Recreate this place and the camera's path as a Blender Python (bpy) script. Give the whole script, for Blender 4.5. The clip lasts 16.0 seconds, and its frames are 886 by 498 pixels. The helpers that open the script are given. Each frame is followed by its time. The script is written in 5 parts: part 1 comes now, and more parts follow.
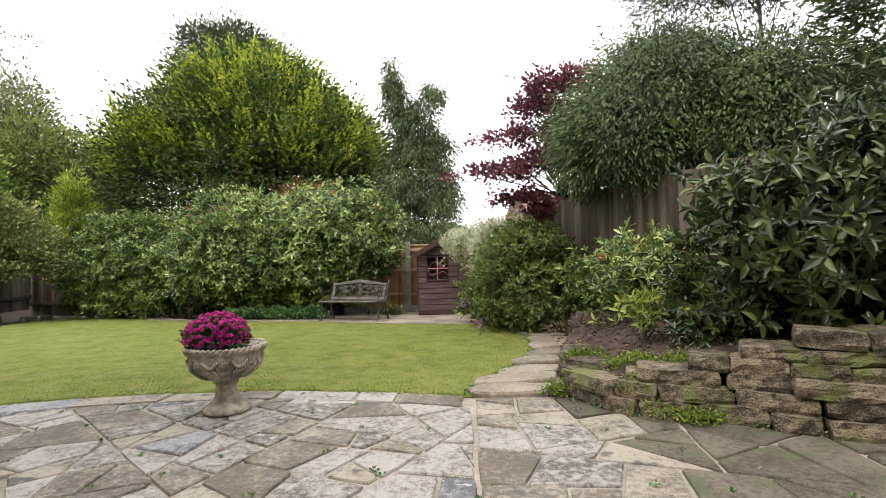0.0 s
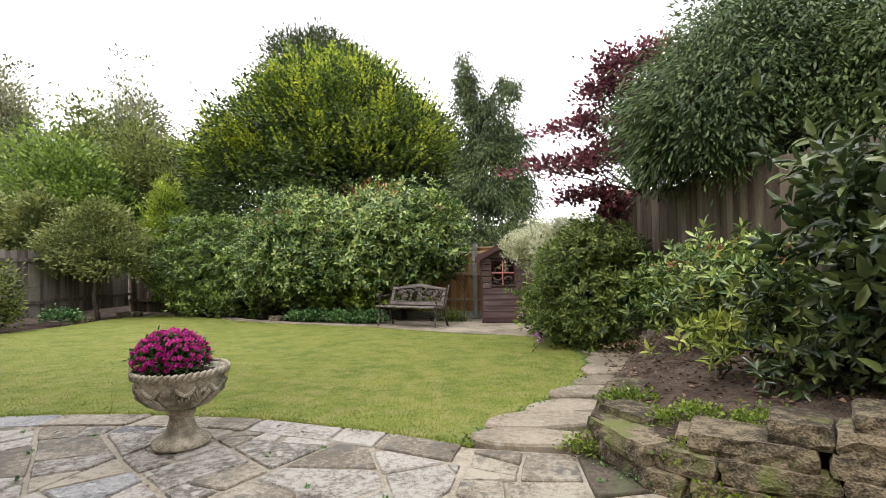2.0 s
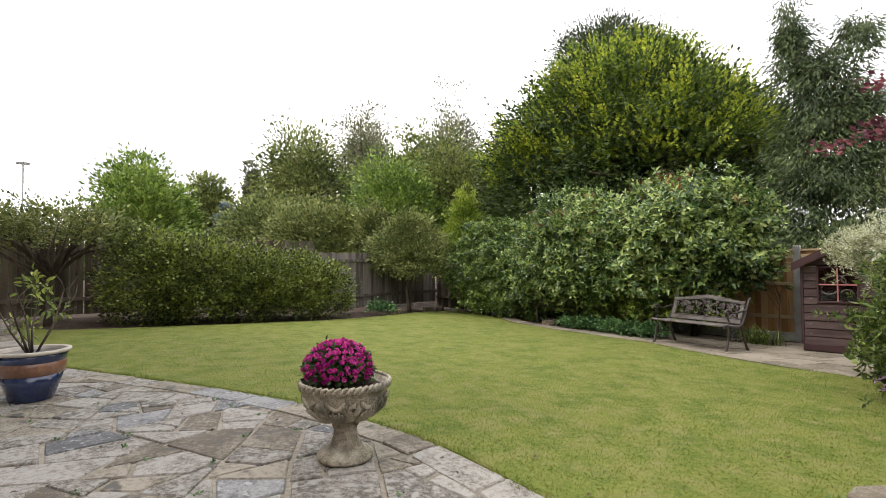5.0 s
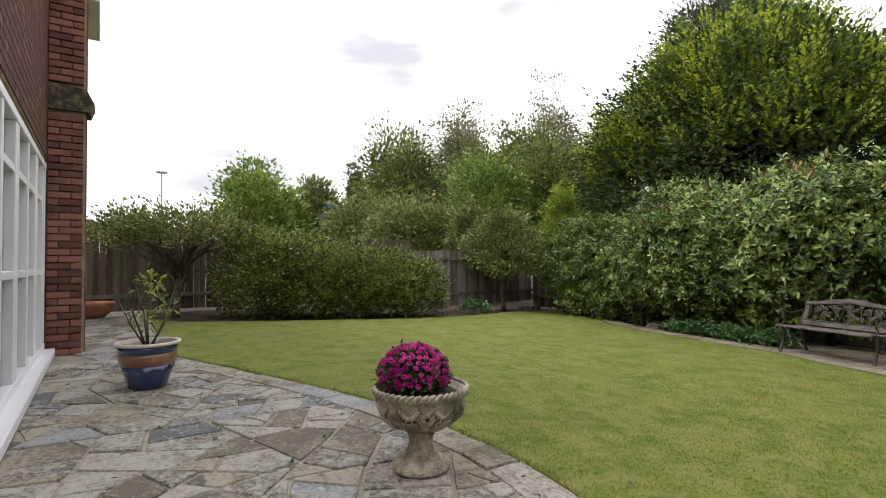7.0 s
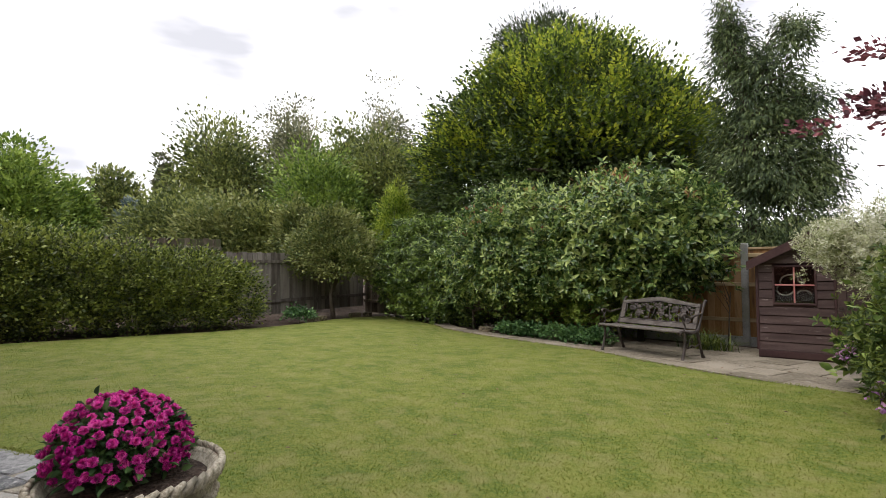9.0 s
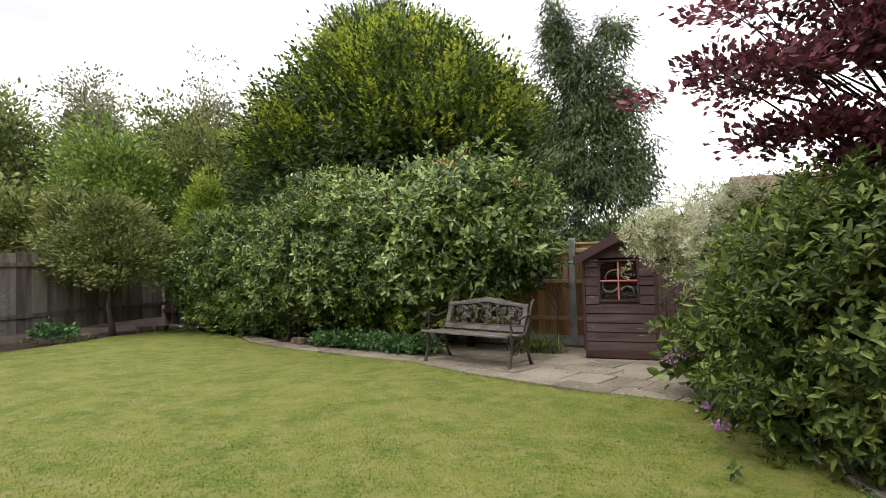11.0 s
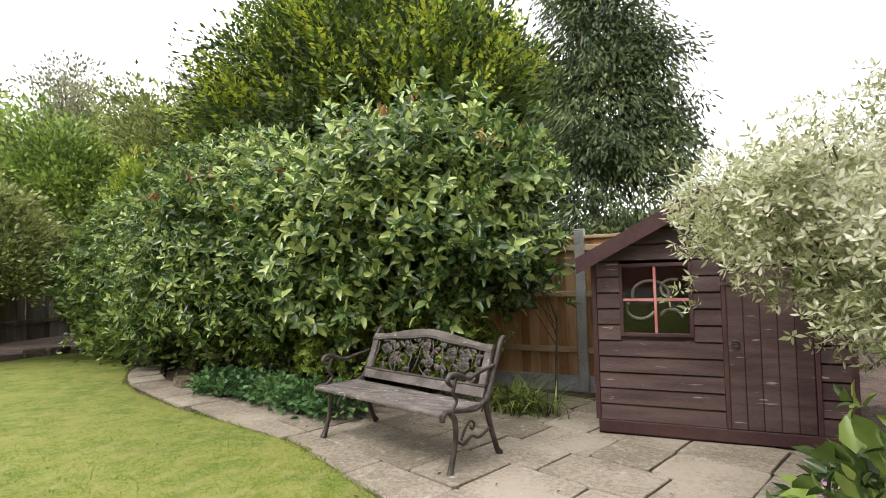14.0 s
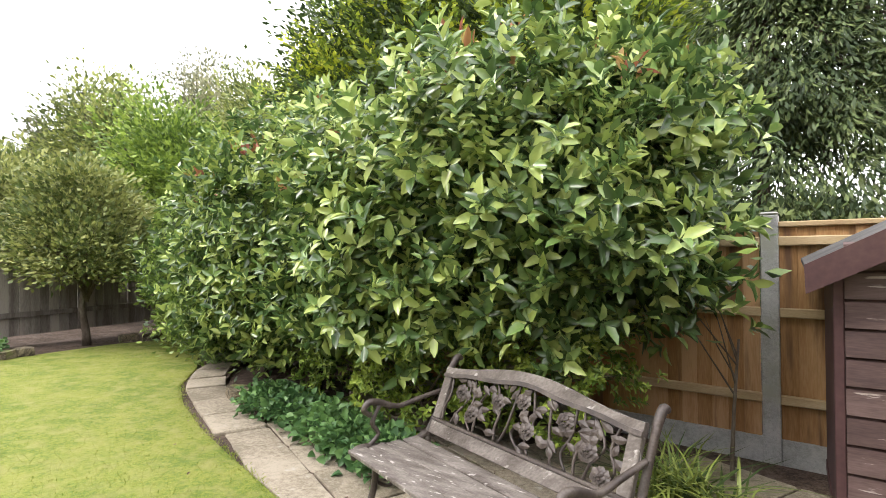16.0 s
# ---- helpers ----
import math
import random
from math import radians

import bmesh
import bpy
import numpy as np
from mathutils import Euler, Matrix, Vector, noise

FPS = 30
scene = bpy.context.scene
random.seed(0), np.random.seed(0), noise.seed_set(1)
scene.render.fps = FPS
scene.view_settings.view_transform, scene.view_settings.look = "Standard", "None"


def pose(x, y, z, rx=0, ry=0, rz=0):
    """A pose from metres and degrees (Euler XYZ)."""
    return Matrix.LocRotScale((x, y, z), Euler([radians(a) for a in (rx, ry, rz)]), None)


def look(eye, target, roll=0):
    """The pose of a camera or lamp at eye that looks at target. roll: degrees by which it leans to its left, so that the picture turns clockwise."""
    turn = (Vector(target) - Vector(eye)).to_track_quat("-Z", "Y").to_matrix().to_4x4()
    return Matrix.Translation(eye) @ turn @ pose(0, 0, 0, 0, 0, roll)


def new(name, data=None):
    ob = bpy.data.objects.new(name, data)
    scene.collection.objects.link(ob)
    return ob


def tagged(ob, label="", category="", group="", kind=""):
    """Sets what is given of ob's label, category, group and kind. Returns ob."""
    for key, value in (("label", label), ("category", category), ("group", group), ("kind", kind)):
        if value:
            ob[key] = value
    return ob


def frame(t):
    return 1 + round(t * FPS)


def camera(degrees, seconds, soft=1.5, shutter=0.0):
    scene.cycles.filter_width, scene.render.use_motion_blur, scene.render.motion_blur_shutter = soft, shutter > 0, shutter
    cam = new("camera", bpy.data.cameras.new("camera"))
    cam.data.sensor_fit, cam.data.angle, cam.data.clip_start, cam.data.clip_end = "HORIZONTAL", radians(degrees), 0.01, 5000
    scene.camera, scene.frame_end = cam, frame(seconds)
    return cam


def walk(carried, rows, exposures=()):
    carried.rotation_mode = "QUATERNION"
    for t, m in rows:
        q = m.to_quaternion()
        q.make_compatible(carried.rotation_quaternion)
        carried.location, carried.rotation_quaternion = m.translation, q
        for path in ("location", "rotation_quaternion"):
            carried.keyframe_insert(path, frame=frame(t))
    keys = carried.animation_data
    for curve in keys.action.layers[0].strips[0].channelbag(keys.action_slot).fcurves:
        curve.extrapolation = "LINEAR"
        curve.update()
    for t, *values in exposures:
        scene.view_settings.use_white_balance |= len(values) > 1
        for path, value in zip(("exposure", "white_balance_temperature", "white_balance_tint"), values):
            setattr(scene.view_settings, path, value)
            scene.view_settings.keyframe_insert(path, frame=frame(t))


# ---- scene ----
cam = camera(82.0, 16.0, soft=.9)
PATH = [
    (0, (0.179, 0.048, 1.3), (0.101, 2.047, 1.327), -1.5),
    (0.5, (0.282, 0.249, 1.331), (0.164, 2.245, 1.359), -1.4),
    (1, (0.44, 0.421, 1.337), (0.263, 2.413, 1.369), -1.4),
    (1.5, (0.567, 0.572, 1.343), (0.27, 2.549, 1.379), -1.3),
    (2, (0.657, 0.801, 1.336), (0.221, 2.752, 1.374), -1.1),
    (2.5, (0.737, 0.976, 1.365), (0.188, 2.898, 1.401), -0.9),
    (3, (0.826, 1.158, 1.357), (0.096, 3.019, 1.4), -0.9),
    (3.5, (0.876, 1.307, 1.36), (-0.07, 3.069, 1.41), -0.8),
    (4, (0.915, 1.489, 1.358), (-0.224, 3.132, 1.412), -0.9),
    (4.5, (0.99, 1.589, 1.374), (-0.303, 3.114, 1.435), -1.0),
    (5, (1.0, 1.661, 1.388), (-0.448, 3.039, 1.445), -0.5),
    (7.5, (0.834, 1.927, 1.412), (-0.855, 2.996, 1.464), -0.5),
    (8, (0.655, 2.042, 1.447), (-0.931, 3.26, 1.496), -0.2),
    (8.5, (0.449, 2.272, 1.41), (-0.992, 3.657, 1.465), -0.4),
    (9, (0.284, 2.569, 1.343), (-0.977, 4.121, 1.408), -0.6),
    (9.5, (0.181, 2.879, 1.318), (-0.886, 4.57, 1.385), -0.8),
    (10, (0.159, 3.206, 1.293), (-0.724, 4.999, 1.361), -1.0),
    (12.5, (-0.026, 5.221, 1.301), (-0.768, 7.078, 1.359), -1.5),
    (13, (-0.041, 5.684, 1.332), (-0.807, 7.531, 1.383), -1.5),
    (13.5, (-0.156, 6.156, 1.345), (-0.952, 7.99, 1.393), -1.7),
    (14, (-0.165, 6.625, 1.356), (-1.015, 8.434, 1.408), -1.9),
    (14.5, (-0.26, 7.014, 1.365), (-1.156, 8.802, 1.415), -1.7),
    (15, (-0.452, 7.385, 1.362), (-1.396, 9.148, 1.412), -1.3),
    (15.5, (-0.55, 7.68, 1.354), (-1.571, 9.4, 1.4), -1.1),
    (16, (-0.763, 7.903, 1.422), (-1.982, 9.489, 1.43), -0.8),
]
walk(cam, [(t, look(eye, target, roll)) for t, eye, target, roll in PATH], [(0, .48, 6600, 14), (3.5, .48, 6600, 14), (5.2, .2, 6600, 14), (7.3, -.1, 6600, 14), (10.2, .02, 6600, 14), (12.3, .42, 6600, 14), (15, .92, 6600, 14), (16, 1.2, 6600, 14)])

# ---- world and sun ----
world = bpy.data.worlds.new("world")
scene.world = world
world.use_nodes = True
wn, wl = world.node_tree.nodes, world.node_tree.links
wn.clear()
w_out, w_bg = wn.new("ShaderNodeOutputWorld"), wn.new("ShaderNodeBackground")
sky = wn.new("ShaderNodeTexSky")
sky.sky_type, sky.sun_disc = "NISHITA", False
SUN_UP, SUN_TURN = 52.0, 200.0
sky.sun_elevation, sky.sun_rotation = radians(SUN_UP), radians(SUN_TURN)
w_tc, w_map, w_noise, w_ramp, w_mix = (wn.new("ShaderNode" + k) for k in ("TexCoord", "Mapping", "TexNoise", "ValToRGB", "MixRGB"))
w_map.inputs["Scale"].default_value = (1.2, 1.2, 4.5)
w_noise.inputs["Scale"].default_value, w_noise.inputs["Detail"].default_value = 1.3, 5
w_ramp.color_ramp.elements[0].position, w_ramp.color_ramp.elements[0].color = 0.38, (9.3, 9.6, 10.2, 1)
w_ramp.color_ramp.elements[1].position, w_ramp.color_ramp.elements[1].color = 0.54, (22, 22, 22.6, 1)
w_mix.inputs["Fac"].default_value = 0.9
wl.new(w_tc.outputs["Generated"], w_map.inputs["Vector"])
wl.new(w_map.outputs[0], w_noise.inputs["Vector"])
wl.new(w_noise.outputs[0], w_ramp.inputs[0])
wl.new(sky.outputs[0], w_mix.inputs[1])
wl.new(w_ramp.outputs[0], w_mix.inputs[2])
wl.new(w_mix.outputs[0], w_bg.inputs[0])
w_bg.inputs[1].default_value = 0.1
wl.new(w_bg.outputs[0], w_out.inputs[0])
sun = new("sun", bpy.data.lights.new("sun", "SUN"))
sun.data.energy, sun.data.angle, sun.data.color = 1.3, radians(14), (1, 0.96, 0.9)
sun.matrix_world = look((0, 0, 30), (30 * math.sin(radians(SUN_TURN)) * -0.7, 30 * math.cos(radians(SUN_TURN)) * -0.7, 0))


# ---- materials ----
def material(name, stops, scale=8.0, fine=90.0, rough=0.8, bump=0.3, bump_size=0.01, island=0.0, spec=0.3, metal=0.0,
             stretch=(1, 1, 1), stain=None, stain_scale=1.5, stain_at=0.6, leaf=0.0, per_object=0.0, stain_soft=0.08, coat=0.0, grit=0.0, grit_size=240.0):
    """A surface: stops are colours that a broad and a fine noise run through; stain is a second colour in patches of its own."""
    m = bpy.data.materials.new(name)
    m.use_nodes = True
    n, l = m.node_tree.nodes, m.node_tree.links
    bsdf = n["Principled BSDF"]
    geo, mapping = n.new("ShaderNodeNewGeometry"), n.new("ShaderNodeMapping")
    mapping.inputs["Scale"].default_value = stretch
    l.new(geo.outputs["Position"], mapping.inputs["Vector"])
    broad, thin = n.new("ShaderNodeTexNoise"), n.new("ShaderNodeTexNoise")
    for node, s in ((broad, scale), (thin, fine)):
        node.inputs["Scale"].default_value, node.inputs["Detail"].default_value = s, 4
        l.new(mapping.outputs[0], node.inputs["Vector"])
    total = n.new("ShaderNodeMath")
    total.operation = "MULTIPLY_ADD"
    l.new(thin.outputs[0], total.inputs[0])
    total.inputs[1].default_value = 0.45
    half = n.new("ShaderNodeMath")
    half.operation = "MULTIPLY_ADD"
    l.new(broad.outputs[0], half.inputs[0])
    half.inputs[1].default_value, half.inputs[2].default_value = 0.9, -0.175
    l.new(half.outputs[0], total.inputs[2])
    value = total
    if grit:                             # grains that show one by one close to
        grains, coarse, more = n.new("ShaderNodeTexNoise"), n.new("ShaderNodeTexNoise"), None
        for node, size, amount in ((grains, grit_size, grit), (coarse, grit_size * .2, grit * 1.0)):
            node.inputs["Scale"].default_value, node.inputs["Detail"].default_value = size, 3
            l.new(mapping.outputs[0], node.inputs["Vector"])
            more, less = n.new("ShaderNodeMath"), n.new("ShaderNodeMath")
            more.operation, less.operation = "MULTIPLY_ADD", "SUBTRACT"
            l.new(node.outputs[0], more.inputs[0])
            more.inputs[1].default_value = amount
            l.new(value.outputs[0], less.inputs[0])
            less.inputs[1].default_value = amount / 2
            l.new(less.outputs[0], more.inputs[2])
            value = more
        total = value
    for amount, source in ((island, geo.outputs["Random Per Island"]), (per_object, None)):
        if amount:
            if source is None:
                source = n.new("ShaderNodeObjectInfo").outputs["Random"]
            more = n.new("ShaderNodeMath")
            more.operation = "MULTIPLY_ADD"
            l.new(source, more.inputs[0])
            more.inputs[1].default_value = amount
            less = n.new("ShaderNodeMath")
            less.operation = "SUBTRACT"
            l.new(value.outputs[0], less.inputs[0])
            less.inputs[1].default_value = amount / 2
            l.new(less.outputs[0], more.inputs[2])
            value = more
    ramp = n.new("ShaderNodeValToRGB")
    l.new(value.outputs[0], ramp.inputs[0])
    e = ramp.color_ramp.elements
    while len(e) < len(stops):
        e.new(0.5)
    for k, c in enumerate(stops):
        e[k].position, e[k].color = 0.28 + 0.44 * k / (len(stops) - 1), (*c, 1)
    colour = ramp.outputs[0]
    if stain:
        spots, edge, mix = n.new("ShaderNodeTexNoise"), n.new("ShaderNodeMapRange"), n.new("ShaderNodeMixRGB")
        spots.inputs["Scale"].default_value, spots.inputs["Detail"].default_value = stain_scale, 6
        l.new(mapping.outputs[0], spots.inputs["Vector"])
        l.new(spots.outputs[0], edge.inputs[0])
        edge.inputs[1].default_value, edge.inputs[2].default_value = stain_at - stain_soft, stain_at + stain_soft
        l.new(edge.outputs[0], mix.inputs[0])
        l.new(colour, mix.inputs[1])
        mix.inputs[2].default_value = (*stain, 1)
        colour = mix.outputs[0]
    l.new(colour, bsdf.inputs["Base Color"])
    bsdf.inputs["Roughness"].default_value, bsdf.inputs["Metallic"].default_value = rough, metal
    bsdf.inputs["Specular IOR Level"].default_value, bsdf.inputs["Coat Weight"].default_value = spec, coat
    if bump:
        b = n.new("ShaderNodeBump")
        b.inputs["Strength"].default_value, b.inputs["Distance"].default_value = bump, bump_size
        l.new(total.outputs[0], b.inputs["Height"])
        l.new(b.outputs[0], bsdf.inputs["Normal"])
    if leaf:
        trans, mix = n.new("ShaderNodeBsdfTranslucent"), n.new("ShaderNodeMixShader")
        l.new(colour, trans.inputs[0])
        mix.inputs[0].default_value = leaf
        l.new(bsdf.outputs[0], mix.inputs[1])
        l.new(trans.outputs[0], mix.inputs[2])
        l.new(mix.outputs[0], n["Material Output"].inputs[0])
    return m


def leaves(name, dark, mid, light, rough=0.5, scale=1.2, island=0.5, spec=0.35, leaf=0.25, gain=1.5, **more):
    dark, mid, light = (tuple(min(.9, q * gain * w) for q, w in zip(c, (1.12, .98, .95))) for c in (dark, mid, light))
    return material(name, (dark, mid, light), scale=scale, fine=14, rough=rough, bump=0, island=island, spec=spec, leaf=leaf, **more)


M = dict(
    soil=material("soil", grit=0.9, grit_size=90, stops=((.035, .024, .017), (.075, .052, .038), (.12, .09, .07)), scale=3, fine=45, rough=.95, bump=.8, bump_size=.02),
    meadow=material("meadow", ((.05, .07, .02), (.09, .12, .035), (.14, .15, .06)), .3, 5, .95, .5, .05),
    turf=material("turf", grit=0.9, grit_size=160, stops=((.095, .142, .020), (.158, .195, .030), (.215, .23, .052)), scale=3, fine=60, rough=.9, bump=.7, bump_size=.015,
                  stain=(.235, .235, .075), stain_scale=7.0, stain_at=.60, stain_soft=.13),
    blade=material("blade", grit=0.5, grit_size=40, stops=((.13, .19, .027), (.205, .255, .042), (.28, .30, .075)), scale=3, fine=30, rough=.7, bump=0, island=.35,
                   stain=(.29, .285, .095), stain_scale=7.0, stain_at=.60, stain_soft=.13, leaf=.35),
    mortar=material("mortar", grit=0.8, grit_size=200, stops=((.21, .19, .145), (.30, .27, .21), (.39, .35, .28)), scale=4, fine=110, rough=.95, bump=.6, bump_size=.006),
    paving=material("paving_stone", grit=1, grit_size=170, stops=((.13, .122, .105), (.25, .235, .20), (.34, .315, .27), (.44, .42, .38)), scale=5, fine=90, rough=.85, bump=1.0, bump_size=.008,
                    per_object=.3, stain=(.40, .39, .35), stain_scale=16, stain_at=.58, stain_soft=.05),
    paving_brown=material("paving_brown", grit=0.9, grit_size=170, stops=((.13, .112, .085), (.235, .21, .165), (.36, .33, .26)), scale=5, fine=120, rough=.85, bump=.7, bump_size=.006,
                          per_object=.4, stain=(.12, .115, .10), stain_scale=9, stain_at=.62, stain_soft=.05),
    # brown-grey flags, darkened further to carry the shade of the trees above
    paving_shaded=material("paving_shaded", grit=0.9, grit_size=170, stops=((.065, .056, .040), (.11, .095, .07), (.17, .148, .11)), scale=5, fine=120, rough=.85, bump=.7, bump_size=.006, per_object=.3, stain=(.10, .11, .06), stain_scale=6, stain_at=.6),
    paving_blue=material("paving_blue", grit=0.9, grit_size=170, stops=((.10, .104, .105), (.19, .195, .194), (.32, .32, .31)), scale=5, fine=120, rough=.8, bump=.6, bump_size=.005,
                         per_object=.4, stain=(.42, .42, .40), stain_scale=30, stain_at=.64, stain_soft=.03),
    flag=material("flagstone", grit=0.8, grit_size=170, stops=((.16, .138, .10), (.245, .212, .158), (.33, .29, .225)), scale=3, fine=70, rough=.85, bump=.6, bump_size=.006,
                  per_object=.35, stain=(.36, .34, .29), stain_scale=12, stain_at=.68, stain_soft=.05),
    # base colour toned down for the tree shade over the bed wall
    wallstone=material("walling_stone", grit=1, grit_size=110, stops=((.05, .042, .028), (.125, .105, .07), (.25, .21, .14)), scale=9, fine=60, rough=.95, bump=.9, bump_size=.012,
                       per_object=.35, stain=(.15, .17, .06), stain_scale=5, stain_at=.62, stain_soft=.06),
    urnstone=material("urn_stone", grit=0.8, grit_size=150, stops=((.20, .18, .13), (.38, .345, .26), (.52, .48, .38)), scale=9, fine=110, rough=.9, bump=.7, bump_size=.006,
                      stain=(.17, .16, .12), stain_scale=7, stain_at=.6, stain_soft=.08),
    brick=material("brick_clay", grit=0.5, grit_size=160, stops=((.105, .046, .038), (.19, .08, .06), (.28, .125, .088)), scale=5, fine=120, rough=.9, bump=.6, bump_size=.004, per_object=.7, island=.3),
    joint=material("brick_joint", ((.22, .17, .11), (.30, .24, .16), (.36, .30, .22)), 5, 150, .95, .5, .004),
    white=material("white_frame", ((.72, .73, .74), (.78, .79, .80), (.83, .83, .83)), 2, 20, .35, .05, .002, spec=.5),
    oldfence=material("weathered_fence", ((.05, .038, .026), (.10, .08, .058), (.17, .14, .105)), 2, 30, .9, .6, .005,
                      stretch=(5, 5, .5), per_object=.4, stain=(.075, .085, .04), stain_scale=1.5, stain_at=.6),
    greyfence=material("grey_fence", ((.10, .085, .07), (.18, .16, .14), (.27, .245, .21)), 2, 30, .9, .6, .005,
                       stretch=(5, 5, .5), per_object=.4),
    newfence=material("tan_fence", ((.26, .14, .055), (.38, .22, .095), (.48, .31, .16)), 2, 30, .85, .5, .004,
                      stretch=(5, 5, .5), per_object=.35, stain=(.14, .08, .045), stain_scale=2.5, stain_at=.62),
    rail=material("fence_rail", ((.30, .21, .11), (.42, .32, .18), (.50, .41, .26)), 2, 40, .85, .4, .003, stretch=(1, 5, 5)),
    concrete=material("concrete", grit=0.5, grit_size=200, stops=((.26, .27, .25), (.36, .37, .35), (.45, .45, .43)), scale=5, fine=100, rough=.9, bump=.5, bump_size=.004,
                      stain=(.33, .34, .28), stain_scale=4, stain_at=.64),
    shed=material("shed_paint", ((.042, .026, .024), (.072, .046, .042), (.11, .075, .068)), 3, 40, .6, .4, .003, stretch=(.6, 1, 5),
                  stain=(.30, .26, .23), stain_scale=9, stain_at=.675, stain_soft=.02, per_object=.2),
    shedtrim=material("shed_trim", ((.04, .02, .02), (.06, .03, .03), (.08, .045, .04)), 3, 40, .6, .3, .003),
    felt=material("roof_felt", ((.05, .05, .05), (.08, .078, .075), (.12, .115, .11)), 4, 90, .95, .6, .004),
    pinkbar=material("window_bar", ((.42, .14, .13), (.50, .19, .18), (.55, .26, .24)), 8, 60, .6, .2, .002),
    iron=material("cast_iron", ((.022, .016, .013), (.045, .034, .028), (.09, .075, .062)), 12, 100, .55, .5, .003, spec=.5, island=.2),
    slat=material("weathered_slat", ((.06, .05, .042), (.12, .105, .092), (.20, .18, .16)), 6, 60, .8, .7, .004,
                  stretch=(1, 4, 1), stain=(.38, .36, .33), stain_scale=14, stain_at=.66, stain_soft=.04),
    bark=material("bark", ((.05, .038, .028), (.10, .08, .06), (.17, .15, .12)), 6, 40, .95, .9, .012, stretch=(1, 1, .4)),
    darkbark=material("dark_bark", ((.018, .013, .010), (.035, .027, .02), (.06, .048, .038)), 6, 40, .95, .8, .01),
    blueglaze=material("blue_glaze", ((.008, .016, .05), (.014, .028, .085), (.025, .045, .12)), 5, 50, .18, .15, .003, spec=.6, coat=.6),
    brownglaze=material("brown_glaze", ((.12, .055, .03), (.20, .09, .05), (.30, .16, .09)), 7, 50, .3, .2, .003, spec=.5, coat=.4),
    creamglaze=material("cream_glaze", ((.42, .38, .30), (.52, .47, .38), (.60, .55, .46)), 7, 50, .4, .2, .003),
    terracotta=material("terracotta", ((.22, .09, .05), (.32, .14, .08), (.40, .20, .12)), 6, 60, .85, .3, .003),
    rooftile=material("roof_tile", ((.12, .07, .05), (.20, .12, .09), (.28, .19, .14)), 3, 20, .9, .5, .01),
    render_wall=material("pale_wall", ((.34, .31, .26), (.44, .41, .35), (.52, .49, .43)), 2, 40, .95, .4, .006),
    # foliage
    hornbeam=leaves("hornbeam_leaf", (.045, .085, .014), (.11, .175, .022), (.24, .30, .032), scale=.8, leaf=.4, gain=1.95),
    # shade and gaps inside the hornbeam are put into this darker leaf colour
    hornbeam_shaded=leaves("hornbeam_shaded_leaf", (.014, .03, .010), (.035, .065, .016), (.06, .10, .02)),
    pine=leaves("pine_needle", (.02, .038, .018), (.04, .065, .028), (.07, .10, .04)),
    cedar=leaves("cedar_needle", (.022, .042, .018), (.05, .085, .032), (.095, .14, .05)),
    cypress=leaves("cypress_spray", (.022, .045, .018), (.048, .088, .032), (.09, .145, .050), gain=1.4),
    gold=leaves("golden_conifer", (.06, .12, .015), (.14, .22, .025), (.24, .32, .05)),
    maple=leaves("purple_maple_leaf", (.04, .016, .022), (.10, .034, .046), (.19, .075, .085), leaf=.35),
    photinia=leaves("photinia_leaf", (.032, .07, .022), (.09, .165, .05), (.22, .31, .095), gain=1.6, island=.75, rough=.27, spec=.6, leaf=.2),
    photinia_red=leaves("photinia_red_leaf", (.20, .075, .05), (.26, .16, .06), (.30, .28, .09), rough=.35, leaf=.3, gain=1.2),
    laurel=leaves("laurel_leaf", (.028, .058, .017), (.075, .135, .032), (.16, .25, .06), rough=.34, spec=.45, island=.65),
    euonymus=leaves("small_evergreen_leaf", (.035, .07, .012), (.08, .14, .022), (.15, .22, .04), rough=.4, gain=1.8),
    escallonia=leaves("hedge_leaf", (.03, .05, .014), (.08, .125, .026), (.18, .24, .05), rough=.4, gain=1.4, island=.7),
    apple=leaves("apple_leaf", (.045, .075, .022), (.11, .15, .045), (.19, .23, .08)),
    backtree=leaves("broadleaf", (.04, .065, .022), (.10, .14, .042), (.19, .24, .07), scale=.3),
    backtree_green=leaves("bright_broadleaf", (.05, .10, .02), (.11, .19, .035), (.20, .30, .06), scale=.3),
    birch=leaves("grey_leaf", (.07, .09, .055), (.14, .17, .10), (.23, .26, .16), scale=.3),
    willow=leaves("variegated_leaf", (.26, .34, .15), (.56, .66, .44), (.76, .86, .76), rough=.5, leaf=.4, gain=1.0),
    weigela=leaves("soft_green_leaf", (.03, .062, .016), (.075, .13, .030), (.17, .24, .055), rough=.5, leaf=.25, gain=1.1, island=.7),
    camellia=leaves("camellia_leaf", (.018, .038, .015), (.042, .076, .026), (.10, .15, .045), rough=.26, spec=.55, leaf=.15, gain=1.25),
    pieris=leaves("pieris_leaf", (.10, .16, .03), (.20, .29, .05), (.34, .42, .10), rough=.4, leaf=.3, gain=1.15),
    geranium=leaves("ground_cover_leaf", (.025, .07, .025), (.055, .13, .045), (.10, .21, .07), rough=.5),
    creeper=leaves("creeper_leaf", (.06, .11, .02), (.12, .21, .03), (.20, .31, .05), rough=.5, leaf=.3, gain=1.15),
    bluespruce=leaves("blue_needle", (.06, .10, .10), (.10, .15, .15), (.16, .22, .21)),
    magenta=leaves("magenta_petal", (.36, .012, .22), (.60, .035, .38), (.80, .16, .58), scale=6, leaf=.35, gain=1.0),
